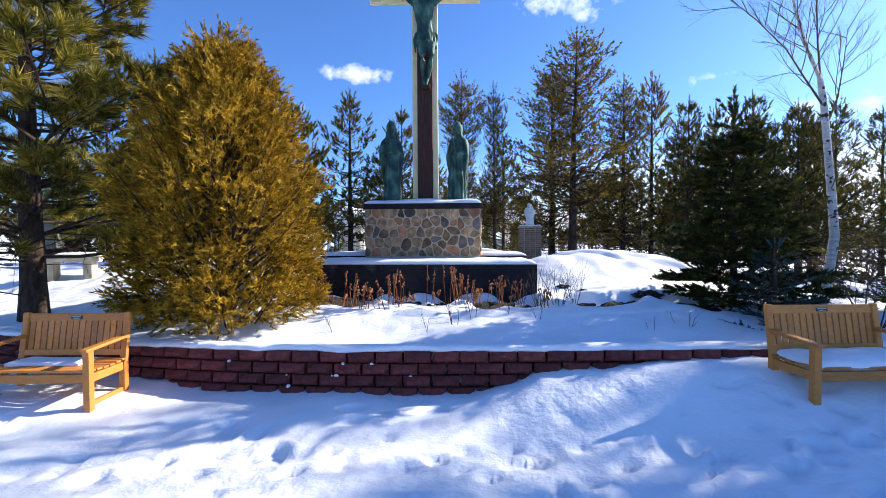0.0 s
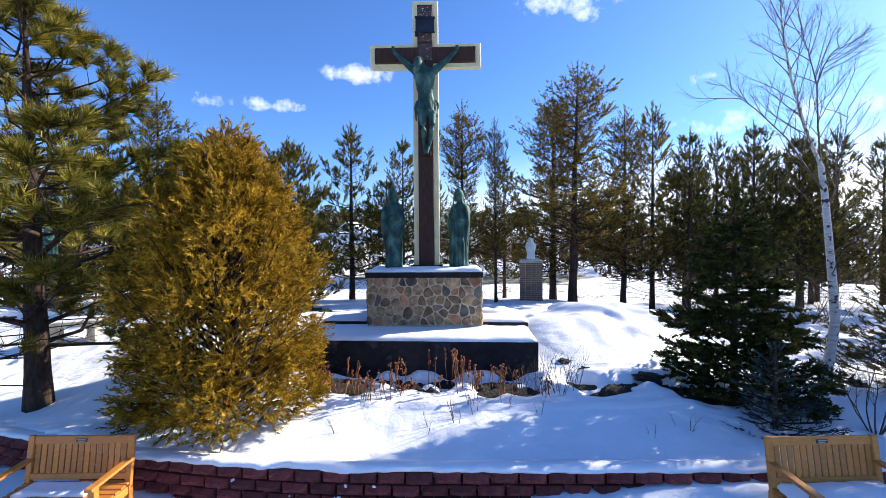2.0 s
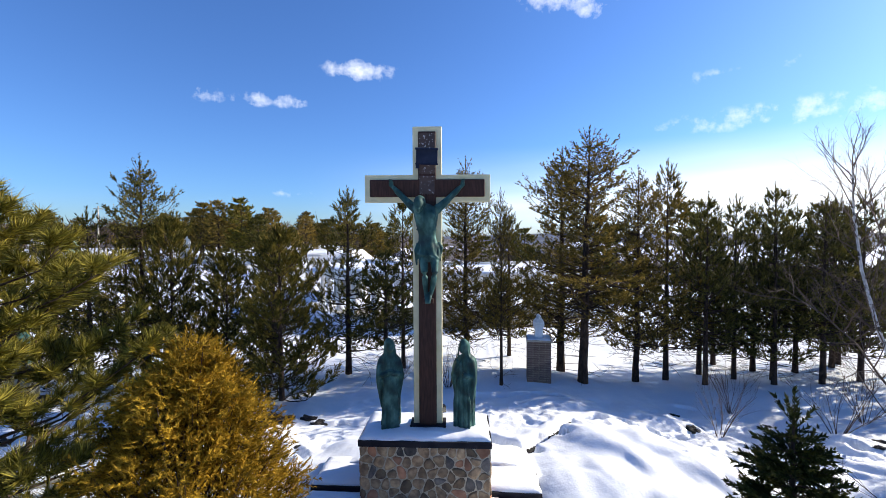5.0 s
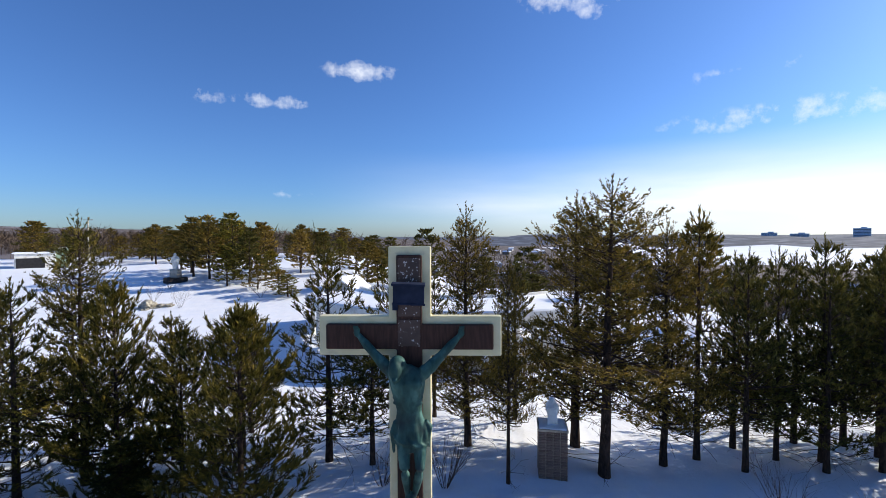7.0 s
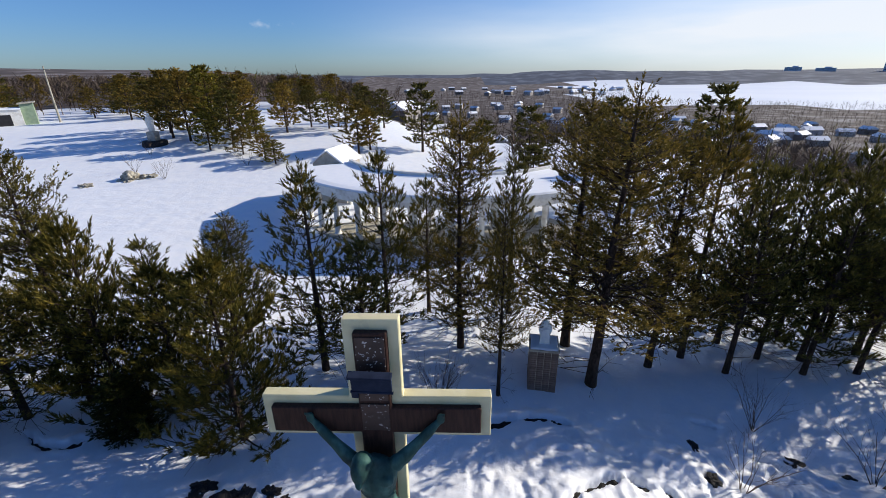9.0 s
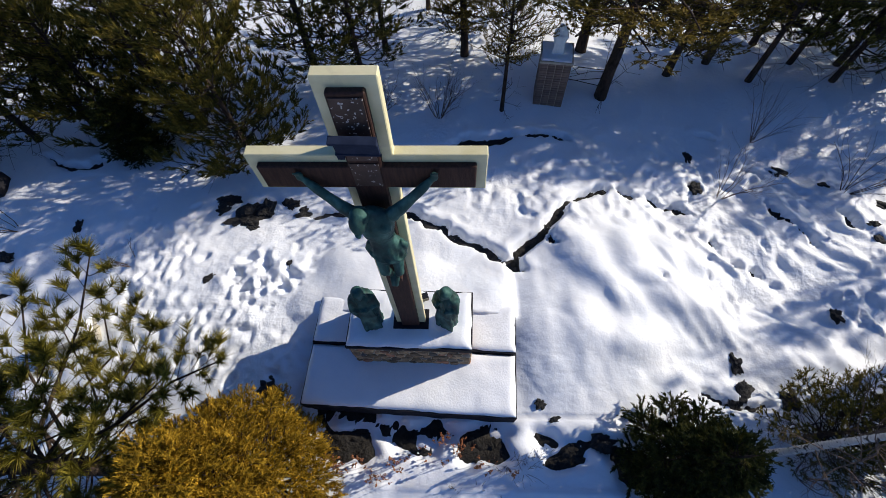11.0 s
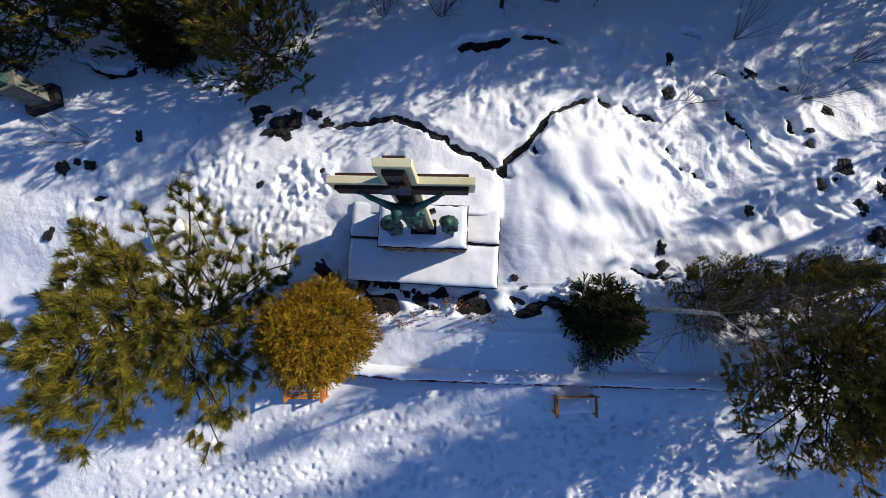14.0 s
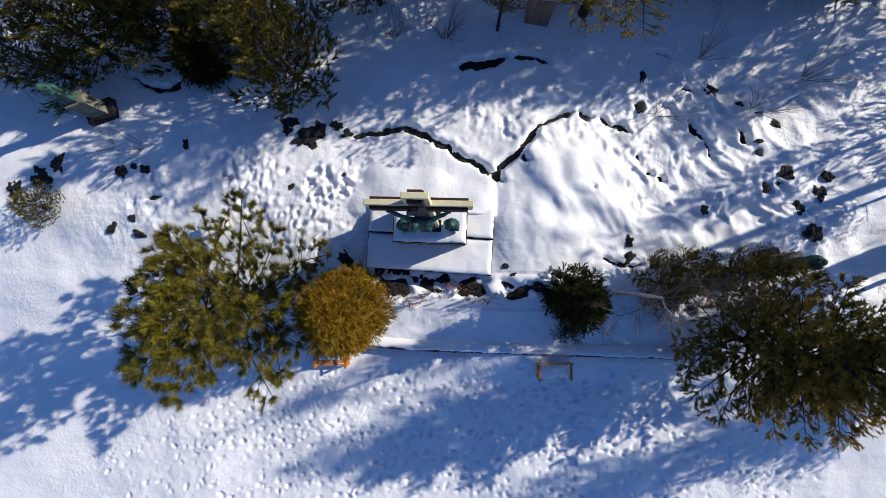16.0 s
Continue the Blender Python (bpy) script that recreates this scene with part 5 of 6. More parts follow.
TALL = "tall bare-stemmed pine with a thin high crown"
BUSHY, SPARSE, DARK = "bushy green pine with upturned candle-like shoots in snow", "sparse crooked golden-green jack pine in snow", "slim dark pine seen against the light"
for row in (
    ("red", 0, -10.8, 5.6, 6.2, RED_PINE, BUSHY, 10), ("jack", 0, -9.7, 6.4, 8.0, RED_PINE, SPARSE, 20, 0.95), ("bush", 0, -8.6, 6.2, 6.1, RED_PINE, BUSHY, 130, 0.8), ("red", 1, -13.2, 7.0, 6.1, RED_PINE, BUSHY, 70),
    ("bush", 0, -4.6, 5.0, 5.7, RED_PINE, BUSHY, 200, 0.95), ("red", 1, -3.4, 8.0, 7.0, RED_PINE, BUSHY, 250, 1.1), ("red", 2, -1.7, 10.2, 7.0, RED_PINE, BUSHY, 300, 0.9), ("red", 2, -6.4, 8.6, 5.0, DARK_PINE, DARK, 20),
    ("bush", 0, -6.9, 6.3, 4.9, RED_PINE, BUSHY, 290, 0.85), ("red", 2, -2.0, 7.7, 5.0, DARK_PINE, DARK, 80, 1.1), ("red", 0, 12.0, 12.3, 6.2, DARK_PINE, DARK, 50), ("red", 1, 16.6, 11.6, 6.8, DARK_PINE, DARK, 110),
    ("red", 2, 18.8, 10.6, 6.9, DARK_PINE, DARK, 170), ("red", 2, -0.4, 12.6, 5.6, DARK_PINE, DARK, 350, 0.9),
    ("jack", 0, 0.9, 9.7, 8.4, JACK_PINE, SPARSE, 40), ("jack", 1, 1.95, 6.85, 6.9, JACK_PINE, SPARSE, 90, 0.52), ("jack", 0, 4.7, 10.2, 8.8, JACK_PINE, SPARSE, 150, 1.3), ("jack", 1, 4.8, 7.5, 9.0, JACK_PINE, SPARSE, 210, 1.3),
    ("jack", 0, 7.2, 9.0, 7.9, JACK_PINE, SPARSE, 260), ("red", 1, 8.7, 9.8, 8.1, JACK_PINE, "golden-green pine with a dense crown", 310, 0.95), ("red", 2, 9.6, 8.7, 6.8, DARK_PINE, DARK, 15, 0.85), ("red", 1, 11.2, 9.6, 6.8, DARK_PINE, DARK, 75, 0.85),
    ("red", 2, 12.6, 9.5, 7.2, DARK_PINE, DARK, 135, 0.9), ("red", 2, 13.7, 8.6, 6.6, DARK_PINE, DARK, 195, 0.9), ("red", 1, 15.6, 9.2, 6.9, DARK_PINE, DARK, 255),
    ("red", 0, 19.5, 5.5, 6.9, DARK_PINE, DARK, 25), ("red", 1, 10.6, 10.9, 6.6, DARK_PINE, DARK, 85), ("red", 2, 14.6, 11.0, 6.5, DARK_PINE, DARK, 145), ("red", 0, -15.8, 9.5, 5.9, RED_PINE, BUSHY, 205),
    ("red", 1, -18.5, 7.5, 6.0, RED_PINE, BUSHY, 265), ("red", 2, -14.2, 4.8, 5.2, RED_PINE, BUSHY, 325), ("jack", 1, -7.2, 10.8, 4.9, RED_PINE, SPARSE, 35), ("red", 1, 2.9, 12.5, 6.4, DARK_PINE, DARK, 95, 0.9),
    ("jack", 1, 9.3, -0.9, 3.9, RED_PINE, SPARSE, 155, 0.55), ("jack", 1, 15.6, -0.8, 6.8, DARK_PINE, DARK, 275, 0.7), ("jack", 0, 15.6, -4.8, 6.6, DARK_PINE, DARK, 335, 0.7),
    ("jack", 1, 16.8, 2.4, 6.2, DARK_PINE, DARK, 45, 0.6), ("jack", 1, 17.6, -3.4, 7.0, DARK_PINE, DARK, 65, 0.6), ("red", 1, 7.3, -1.45, 2.3, RED_PINE, "low bushy olive-green pine beside the birch", 33, 0.95), ("red", 0, 8.2, -1.0, 2.2, RED_PINE, "low bushy olive-green pine beside the birch", 133, 0.9),
    # the tall pines and the next three stand unseen, added for their shade
    ("tall", 0, 22.0, 5.0, 14.0, DARK_PINE, TALL, 12), ("tall", 0, 24.5, 3.6, 14.5, DARK_PINE, TALL, 100), ("tall", 0, 20.4, 1.6, 12.5, DARK_PINE, TALL, 200), ("tall", 0, 21.0, 2.4, 13.5, DARK_PINE, TALL, 300), ("jack", 1, 19.0, -2.4, 9.6, DARK_PINE, DARK, 130, 0.9), ("jack", 1, 19.5, 8.2, 7.0, DARK_PINE, DARK, 200, 0.8), ("red", 0, 22.0, 9.8, 7.6, DARK_PINE, DARK, 270), ("red", 2, 14.9, 10.0, 6.8, DARK_PINE, DARK, 340), ("red", 1, 13.0, 11.2, 6.6, DARK_PINE, DARK, 12), ("red", 0, 17.2, 12.0, 6.8, DARK_PINE, DARK, 52), ("red", 1, 12.0, 8.6, 6.2, DARK_PINE, DARK, 152, 0.9), ("red", 1, -12.6, 0.5, 2.2, RED_PINE, "low young pine at the edge of the slope", 10, 0.8),
    ("red", 1, -12.0, 8.6, 5.6, RED_PINE, BUSHY, 15), ("red", 0, -11.9, 4.7, 4.6, DARK_PINE, DARK, 75), ("red", 2, -8.2, 7.9, 5.0, DARK_PINE, DARK, 175),
):
    plant(*row)

# the rusty conifer leaning over the garden wall
put_tree("pine_tree", grow_pine(71, 6.0, 2.3, bare=0.16, whorl=0.30, per=7, needle=0.10, count=22, shoot=0.28, rise=0.0, tip=0.35, crook=0.12, trunk_r=0.1, lean=(0.5, -0.1), width=0.029, gap=0.2, spread=0.85, lift=0.3, forks=4, inner=0.15,
                                profile=lambda s: (1 - s) ** 0.6), 9.5, -3.1, PINE_BARK, RUST_LARCH, "rusty-brown open conifer leaning over the end of the wall")


# ---------------------------------------------------------------- bare birch and shrubs
def branching(rng, root, way, length, radius, depth, lines, droop=0.0, fan=0.6, kids=(7, 6, 5)):
    m = 6 if depth < 2 else 4
    pts, d, p = [np.array(root)], unit(way), np.array(root, float)
    for k in range(m):
        d = unit(d + rng.normal(0, 0.09, 3) + np.array([0, 0, 0.04 - droop * k / m]))
        p = p + d * length / m
        pts.append(p.copy())
    lines.append((pts, np.linspace(radius, radius * 0.35, m + 1)))
    if depth < len(kids):
        for k in range(kids[depth]):
            f = 0.3 + 0.68 * (k + rng.random()) / kids[depth]
            i = min(m - 1, int(f * m))
            q = pts[i] + (pts[i + 1] - pts[i]) * (f * m - i)
            side = np.cross(d, rng.normal(size=3))
            dd = unit(unit(pts[i + 1] - pts[i]) + unit(side) * fan * (0.7 + 0.6 * rng.random()))
            branching(rng, q, dd, length * (0.62 - 0.25 * f) * (0.7 + 0.5 * rng.random()), radius * (0.42 - 0.12 * f), depth + 1, lines, droop, fan, kids)


def birch():
    """A bowed white stem that forks at head height twice over; x and height from the datum."""
    rng = np.random.default_rng(81)
    base = np.array([5.95, 0, height_at(5.95, -1.8)])
    curve = lambda *pts: np.array(pts, float) - base
    stem = curve((5.86, 0, 0.4), (5.98, 0, 1.0), (6.07, 0, 1.62), (6.04, 0.02, 2.2), (6.0, 0.03, 2.7), (5.92, 0.03, 3.5), (5.86, 0.03, 3.9))
    white, twigs = [(stem, np.array([0.078, 0.066, 0.06, 0.055, 0.05, 0.044, 0.038]))], []
    limbs = (
        (curve((5.86, 0.03, 3.9), (5.63, 0, 4.36), (5.32, -0.1, 5.12), (5.12, -0.2, 5.8), (5.05, -0.25, 6.4)), 0.026, 26, 0.95),
        (curve((5.86, 0.03, 3.9), (5.87, 0.1, 4.48), (5.93, 0.2, 5.11), (5.85, 0.25, 5.6), (5.76, 0.3, 6.0)), 0.018, 18, 0.85),
        (curve((5.93, 0.2, 5.11), (6.1, 0.3, 5.4), (6.3, 0.4, 5.65), (6.5, 0.45, 5.8)), 0.013, 10, 0.6),
        (curve((5.92, 0.03, 3.5), (5.55, -0.1, 3.85), (5.2, -0.2, 4.24), (4.7, -0.3, 4.62), (4.15, -0.4, 4.95)), 0.018, 16, 0.75),
        (curve((5.95, 0.03, 3.2), (6.3, 0.25, 3.7), (6.6, 0.5, 4.3), (6.75, 0.6, 4.9)), 0.016, 12, 0.75),
    )
    for limb, r, n, reach in limbs:
        m = len(limb)
        (white if r > 0.02 else twigs).append((limb, np.linspace(r, r * 0.22, m)))
        for k in range(n):
            f = (0.12 + 0.88 * (k + rng.random()) / n) * (m - 1)
            i = min(m - 2, int(f))
            p = limb[i] + (limb[i + 1] - limb[i]) * (f - i)
            along = unit(limb[i + 1] - limb[i])
            side = unit(np.cross(along, rng.normal(size=3)))
            branching(rng, p, along * 0.8 + side * 0.75 + np.array([0, 0, 0.2]), reach * (1.2 - 0.5 * f / (m - 1)) * (0.6 + 0.6 * rng.random()), 0.0075, 0, twigs, 0.0, 0.55, (6, 4))
    for k in range(5):
        p = stem[2] + (stem[5] - stem[2]) * (0.2 + 0.8 * k / 5)
        a = 2.9 + 1.3 * k
        branching(rng, p, (math.cos(a), math.sin(a), 0.6), 1.1, 0.009, 0, twigs, 0.02, 0.55, (7, 4))
    return tubes(white, 10), tubes(twigs, 3)


b_trunk, b_twigs = birch()
bt = thing("birch_tree", at(5.95, -1.8, height_at(5.95, -1.8)), "leafless white birch with fine spreading twigs", "tree")
part_np("trunk", *b_trunk, BIRCH_BARK, bt, "white birch bark", smooth=True)
tagged(part_np("twig", *b_twigs, TWIG, bt), kind="stuff")


def shrub(seed, x, y, h, stems, fan, label, kids=(5, 3), thick=0.011):
    rng = np.random.default_rng(seed)
    lines = []
    for k in range(stems):
        a = rng.random() * 6.28
        branching(rng, (0.06 * math.cos(a), 0.06 * math.sin(a), -0.05), (fan * math.cos(a), fan * math.sin(a), 1.0), h * (0.7 + 0.4 * rng.random()), thick, 0, lines, 0.0, 0.45, kids)
    t = thing("bare_shrub", at(x, y, height_at(x, y)), label, "shrub", "bare shrubs in the snow")
    tagged(part_np("stem", *tubes(lines, 3), TWIG, t), kind="stuff")
    return t


for k, (x, y, h, n, fan) in enumerate(((0.2, 6.6, 1.5, 16, 0.45), (-1.5, 6.6, 1.1, 10, 0.5), (7.4, 4.2, 1.5, 6, 0.25), (10.6, 4.4, 1.7, 9, 0.5), (-9.6, 2.6, 1.1, 4, 0.7), (-6.4, 1.7, 0.6, 3, 0.6), (-10.6, 2.6, 1.0, 3, 0.6),
                                       (5.6, -2.9, 0.9, 5, 0.4), (12.4, 5.6, 1.6, 8, 0.5), (6.9, -2.1, 1.2, 6, 0.5), (7.7, -1.9, 1.6, 7, 0.6), (9.0, 6.3, 1.6, 8, 0.4))):
    shrub(100 + k, x, y, h, n + 2, fan, "leafless brown shrub standing in the snow")


def dry_flower(seed, x, y, h, stems):
    """A clump of dry stalks with flat brown seed heads."""
    rng = np.random.default_rng(seed)
    t = thing("dry_flower_clump", at(x, y, height_at(x, y) - 0.03), "clump of dry rust-brown flower stalks with seed heads", "plant", "dry flowers before the plinth")
    lines, balls = [], bmesh.new()
    for k in range(stems):
        a, q = rng.random() * 6.28, rng.random() * 0.11
        p0 = np.array([q * math.cos(a), q * math.sin(a), -0.03])
        p1 = p0 + np.array([rng.normal(0, 0.04), rng.normal(0, 0.04), h * (0.7 + 0.4 * rng.random())])
        lines.append(([p0, (p0 + p1) / 2 + rng.normal(0, 0.01, 3), p1], [0.006, 0.005, 0.004]))
        for j in range(6):
            c = p0 + (p1 - p0) * (1 - 0.38 * rng.random() ** 1.5) + rng.normal(0, 0.013, 3)
            made = bmesh.ops.create_icosphere(balls, subdivisions=1, radius=0.008 + 0.008 * rng.random())["verts"]
            bmesh.ops.transform(balls, matrix=Matrix.Translation(c) @ Matrix.Diagonal((1, 1, 1.5, 1)), verts=made)
    tagged(part_np("stalk", *tubes(lines, 3), SEED_BROWN, t), kind="stuff")
    tagged(part("seed_head", balls, SEED_BROWN, t), kind="stuff")


fr = random.Random(9)
for k in range(28):
    x = -1.6 + 3.3 * (k + fr.uniform(-0.9, 0.9)) / 27
    dry_flower(200 + k, x, -2.02 + 0.16 * math.sin(2.3 * x) + fr.uniform(-0.2, 0.2), fr.choice((0.2, 0.28, 0.36, 0.44, 0.5)) * fr.uniform(0.85, 1.1), fr.choice((2, 3, 5, 8)))
for k, (x, y, h, n) in enumerate(((1.75, -2.05, 0.55, 9), (2.0, -2.15, 0.6, 10), (2.25, -2.0, 0.5, 8), (1.45, -2.1, 0.4, 6), (1.2, -2.45, 0.2, 2), (0.55, -2.75, 0.3, 4), (1.6, -2.7, 0.22, 1), (0.2, -2.95, 0.2, 1), (2.9, -3.1, 0.22, 1), (3.25, -3.05, 0.26, 2), (0.75, -2.55, 0.28, 5), (-0.9, -3.0, 0.2, 1))):
    shrub(240 + k, x, y, h, n + 1, 0.35, "dry leafless weed stalk sticking out of the snow", (3, 2), 0.005)


# ---------------------------------------------------------------- bare ground showing through: ledges, rocks
def lump(name, x, y, size, seed, mat, label, category="rock", sink=0.85, turn=0.0):
    """An uneven, broken rock, sunk in the snow."""
    rng = random.Random(seed)
    bm = bmesh.new()
    bmesh.ops.create_icosphere(bm, subdivisions=4, radius=1.0)
    off = Vector((rng.uniform(0, 50), rng.uniform(0, 50), rng.uniform(0, 50)))
    for v in bm.verts:
        k = 1 + 0.8 * noise.noise(v.co * 1.5 + off) + 0.7 * abs(noise.noise(v.co * 3.3 + off)) + 0.3 * noise.noise(v.co * 7.1 + off)
        v.co = Vector((v.co.x * size[0], v.co.y * size[1], v.co.z * size[2])) * k
    ob = part(name, bm, mat)
    ground_z = float(snow_at(x, y)) if abs(x) < 12 and -10 < y < 7 else height_at(x, y)
    ob.matrix_basis = at(x, y, ground_z + size[2] * (0.5 - sink), turn)
    return tagged(ob, label, category)


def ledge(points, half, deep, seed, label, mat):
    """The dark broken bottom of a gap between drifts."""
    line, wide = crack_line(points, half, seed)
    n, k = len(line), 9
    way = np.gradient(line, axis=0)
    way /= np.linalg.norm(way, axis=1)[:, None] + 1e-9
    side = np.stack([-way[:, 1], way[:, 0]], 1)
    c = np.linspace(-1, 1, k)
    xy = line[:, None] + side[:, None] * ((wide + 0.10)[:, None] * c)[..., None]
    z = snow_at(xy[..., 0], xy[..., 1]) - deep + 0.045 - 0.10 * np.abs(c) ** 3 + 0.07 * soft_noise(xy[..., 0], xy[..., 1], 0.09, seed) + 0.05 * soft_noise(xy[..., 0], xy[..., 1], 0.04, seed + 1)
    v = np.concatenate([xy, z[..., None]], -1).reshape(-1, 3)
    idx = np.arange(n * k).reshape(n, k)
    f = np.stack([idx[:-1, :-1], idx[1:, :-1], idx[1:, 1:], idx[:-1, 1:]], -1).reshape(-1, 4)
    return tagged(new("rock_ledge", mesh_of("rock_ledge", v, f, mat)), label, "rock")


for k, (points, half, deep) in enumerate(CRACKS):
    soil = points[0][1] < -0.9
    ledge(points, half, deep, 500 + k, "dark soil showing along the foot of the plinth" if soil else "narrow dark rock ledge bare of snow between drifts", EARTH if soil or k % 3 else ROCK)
rr = random.Random(5)
for k, (x, y, s) in enumerate(((-4.82, 3.5, 0.16), (-4.86, 3.15, 0.13), (-4.2, 3.0, 0.26), (-3.8, 3.15, 0.22), (-3.25, 3.4, 0.2), (-2.94, 3.16, 0.14), (-4.05, 2.75, 0.17), (-9.49, 1.83, 0.14), (-10.3, 1.75, 0.16), (-9.9, 1.95, 0.1),
                               (-4.6, 1.34, 0.09), (-2.9, 1.75, 0.1), (6.8, 4.4, 0.13), (6.9, 5.5, 0.13), (10.6, 3.31, 0.12), (10.8, 2.9, 0.14), (10.8, 1.74, 0.15), (9.28, 5.1, 0.16), (11.5, 2.2, 0.2), (-2.87, -0.87, 0.15), (-2.7, -1.05, 0.12), (-3.95, -1.23, 0.18),
                               (2.36, -1.0, 0.08), (2.6, -1.3, 0.07), (3.45, -1.66, 0.13), (6.3, -0.7, 0.17), (7.3, -0.8, 0.16), (12.4, 0.3, 0.24), (9.6, -1.6, 0.2), (-8.2, 2.7, 0.12), (-13.0, 1.6, 0.26), (-12.4, 1.9, 0.2), (-13.8, 1.2, 0.26), (-12.7, 1.4, 0.16), (-10.6, -0.05, 0.13), (-9.7, -0.25, 0.15), (-9.9, 0.25, 0.1), (11.3, 3.9, 0.12), (12.2, 3.0, 0.15), (12.6, 1.6, 0.17), (11.9, 1.1, 0.18), (12.9, 2.2, 0.13), (10.2, 4.6, 0.1), (8.9, 1.0, 0.1), (6.4, -0.1, 0.12))):
    lump("rock", x, y, (s * rr.uniform(1.0, 1.5), s * rr.uniform(0.7, 1.0), s * rr.uniform(0.35, 0.55)), 300 + k, ROCK, "dark broken rock bare of snow, half sunk in the drift", turn=rr.uniform(0, 180))


# ---------------------------------------------------------------- statues round about
def brick_pedestal(m, w, d, h, label, brick_h=0.075):
    """A square brick pier with joints, and a stone cap."""
    p = thing("statue_pedestal", m, label, "pedestal")
    box_part("core", (w - 0.03, d - 0.03, h), (0, 0, h / 2), MORTAR, p, 0.004)
    meshes = {}
    rows = int(h / brick_h)
    for j in range(rows):
        for side in range(4):
            ww, dd = (w, d) if side % 2 == 0 else (d, w)
            n = max(2, round(ww / 0.215))
            bl = ww / n
            for k in range(n):
                key = (round(bl, 3),)
                if key not in meshes:
                    bm = box(bmesh.new(), (bl - 0.012, 0.02, brick_h - 0.012), (0, 0, 0), 0.003)
                    me = bpy.data.meshes.new("brick")
                    bm.to_mesh(me)
                    bm.free()
                    me.materials.append(BRICK)
                    meshes[key] = me
                b = under(new("brick", meshes[key]), p)
                b.matrix_basis = Matrix.Rotation(radians(90 * side), 4, "Z") @ Matrix.Translation((-ww / 2 + (k + 0.5) * bl, -dd / 2 + 0.006, (j + 0.5) * brick_h))
    box_part("cap", (w + 0.06, d + 0.06, 0.06), (0, 0, h + 0.03), LIGHT_STONE, p, 0.01, label="stone cap")
    return p


MX, MY = 3.27, 7.4
mz = height_at(MX, MY)
brick_pedestal(pose(MX, MY, mz - 0.1, 0, 0, -8), 0.78, 0.78, 1.5, "buff brick pedestal carrying a pale statue")
snow_pad("snow_cover", (0.76, 0.76), pose(MX, MY, mz + 1.46, 0, 0, -8), "snow on the cap of the brick pedestal", 0.04, 15, 16, 16)
statue("statue", robed_figure(0.82, 0.36, 7), pose(MX, MY, mz + 1.47, 0, 0, -8), STATUE_WHITE, "pale blue-white veiled statue on a brick pedestal", 0.016)


def stepped_pedestal(m, label):
    p = thing("statue_pedestal", m, label, "pedestal")
    box_part("foot", (1.1, 0.8, 0.35), (0, 0, 0.1), BLACK_CONCRETE, p, 0.012)
    box_part("shaft", (0.66, 0.5, 0.9), (0, 0, 0.72), GREY_STONE, p, 0.015)
    box_part("cap", (0.74, 0.58, 0.08), (0, 0, 1.21), GREY_STONE, p, 0.01)
    return p


for x, y, turn, seed, lab in ((-11.0, 3.7, 20, 8, "green bronze robed statue on a weathered pedestal among the pines"), (10.9, -0.72, -75, 9, "dark green bronze robed statue on a stone pedestal")):
    z = height_at(x, y)
    stepped_pedestal(pose(x, y, z, 0, 0, turn) @ Matrix.Diagonal((0.82, 0.82, 1, 1)), "weathered grey stone pedestal on a dark foot")
    statue("statue", robed_figure(1.15, 0.42, seed), pose(x, y, z + 1.25, 0, 0, turn), BRONZE, lab, 0.02)

sb = thing("stone_bench", pose(-6.95, 0.0, height_at(-6.95, 0) - 0.05, 0, 0, 24), "pale concrete bench carrying a cap of snow", "bench")
box_part("seat", (1.0, 0.42, 0.1), (0, 0, 0.42), LIGHT_STONE, sb, 0.012)
for s in (-1, 1):
    box_part("support", (0.14, 0.34, 0.42), (0.3 * s, 0, 0.19), LIGHT_STONE, sb, 0.01)
snow_pad("snow_cover", (0.96, 0.38), pose(-6.95, 0.0, height_at(-6.95, 0) + 0.42, 0, 0, 24), "snow lying on the concrete bench", 0.07, 16, 24, 14)


# ---------------------------------------------------------------- the curved colonnade behind the pines
CX, CY, R_IN, R_OUT = 1.0, 31.0, 8.6, 12.4
COL_Z = 0.2
colonnade = thing("colonnade", pose(CX, CY, 0), "white curved colonnade with a flat snow-covered roof", "building")


def arc_solid(profile, a0, a1, n):
    """A closed profile of (radius, height) swept round the centre."""
    vs, fs = [], []
    k = len(profile)
    for i in range(n + 1):
        a = radians(a0 + (a1 - a0) * i / n)
        for r, z in profile:
            vs.append((r * math.cos(a), r * math.sin(a), z))
    for i in range(n):
        for j in range(k):
            p, q = i * k + j, i * k + (j + 1) % k
            fs.append((p, q, q + k, p + k))
    bm = bmesh.new()
    bv = [bm.verts.new(v) for v in vs]
    for f in fs:
        bm.faces.new([bv[i] for i in f])
    bm.faces.new([bv[j] for j in range(k)])
    bm.faces.new([bv[n * k + j] for j in range(k)])
    return bm


def ring(r0, r1, z0, z1):
    return [(r0, z0), (r0, z1), (r1, z1), (r1, z0)]


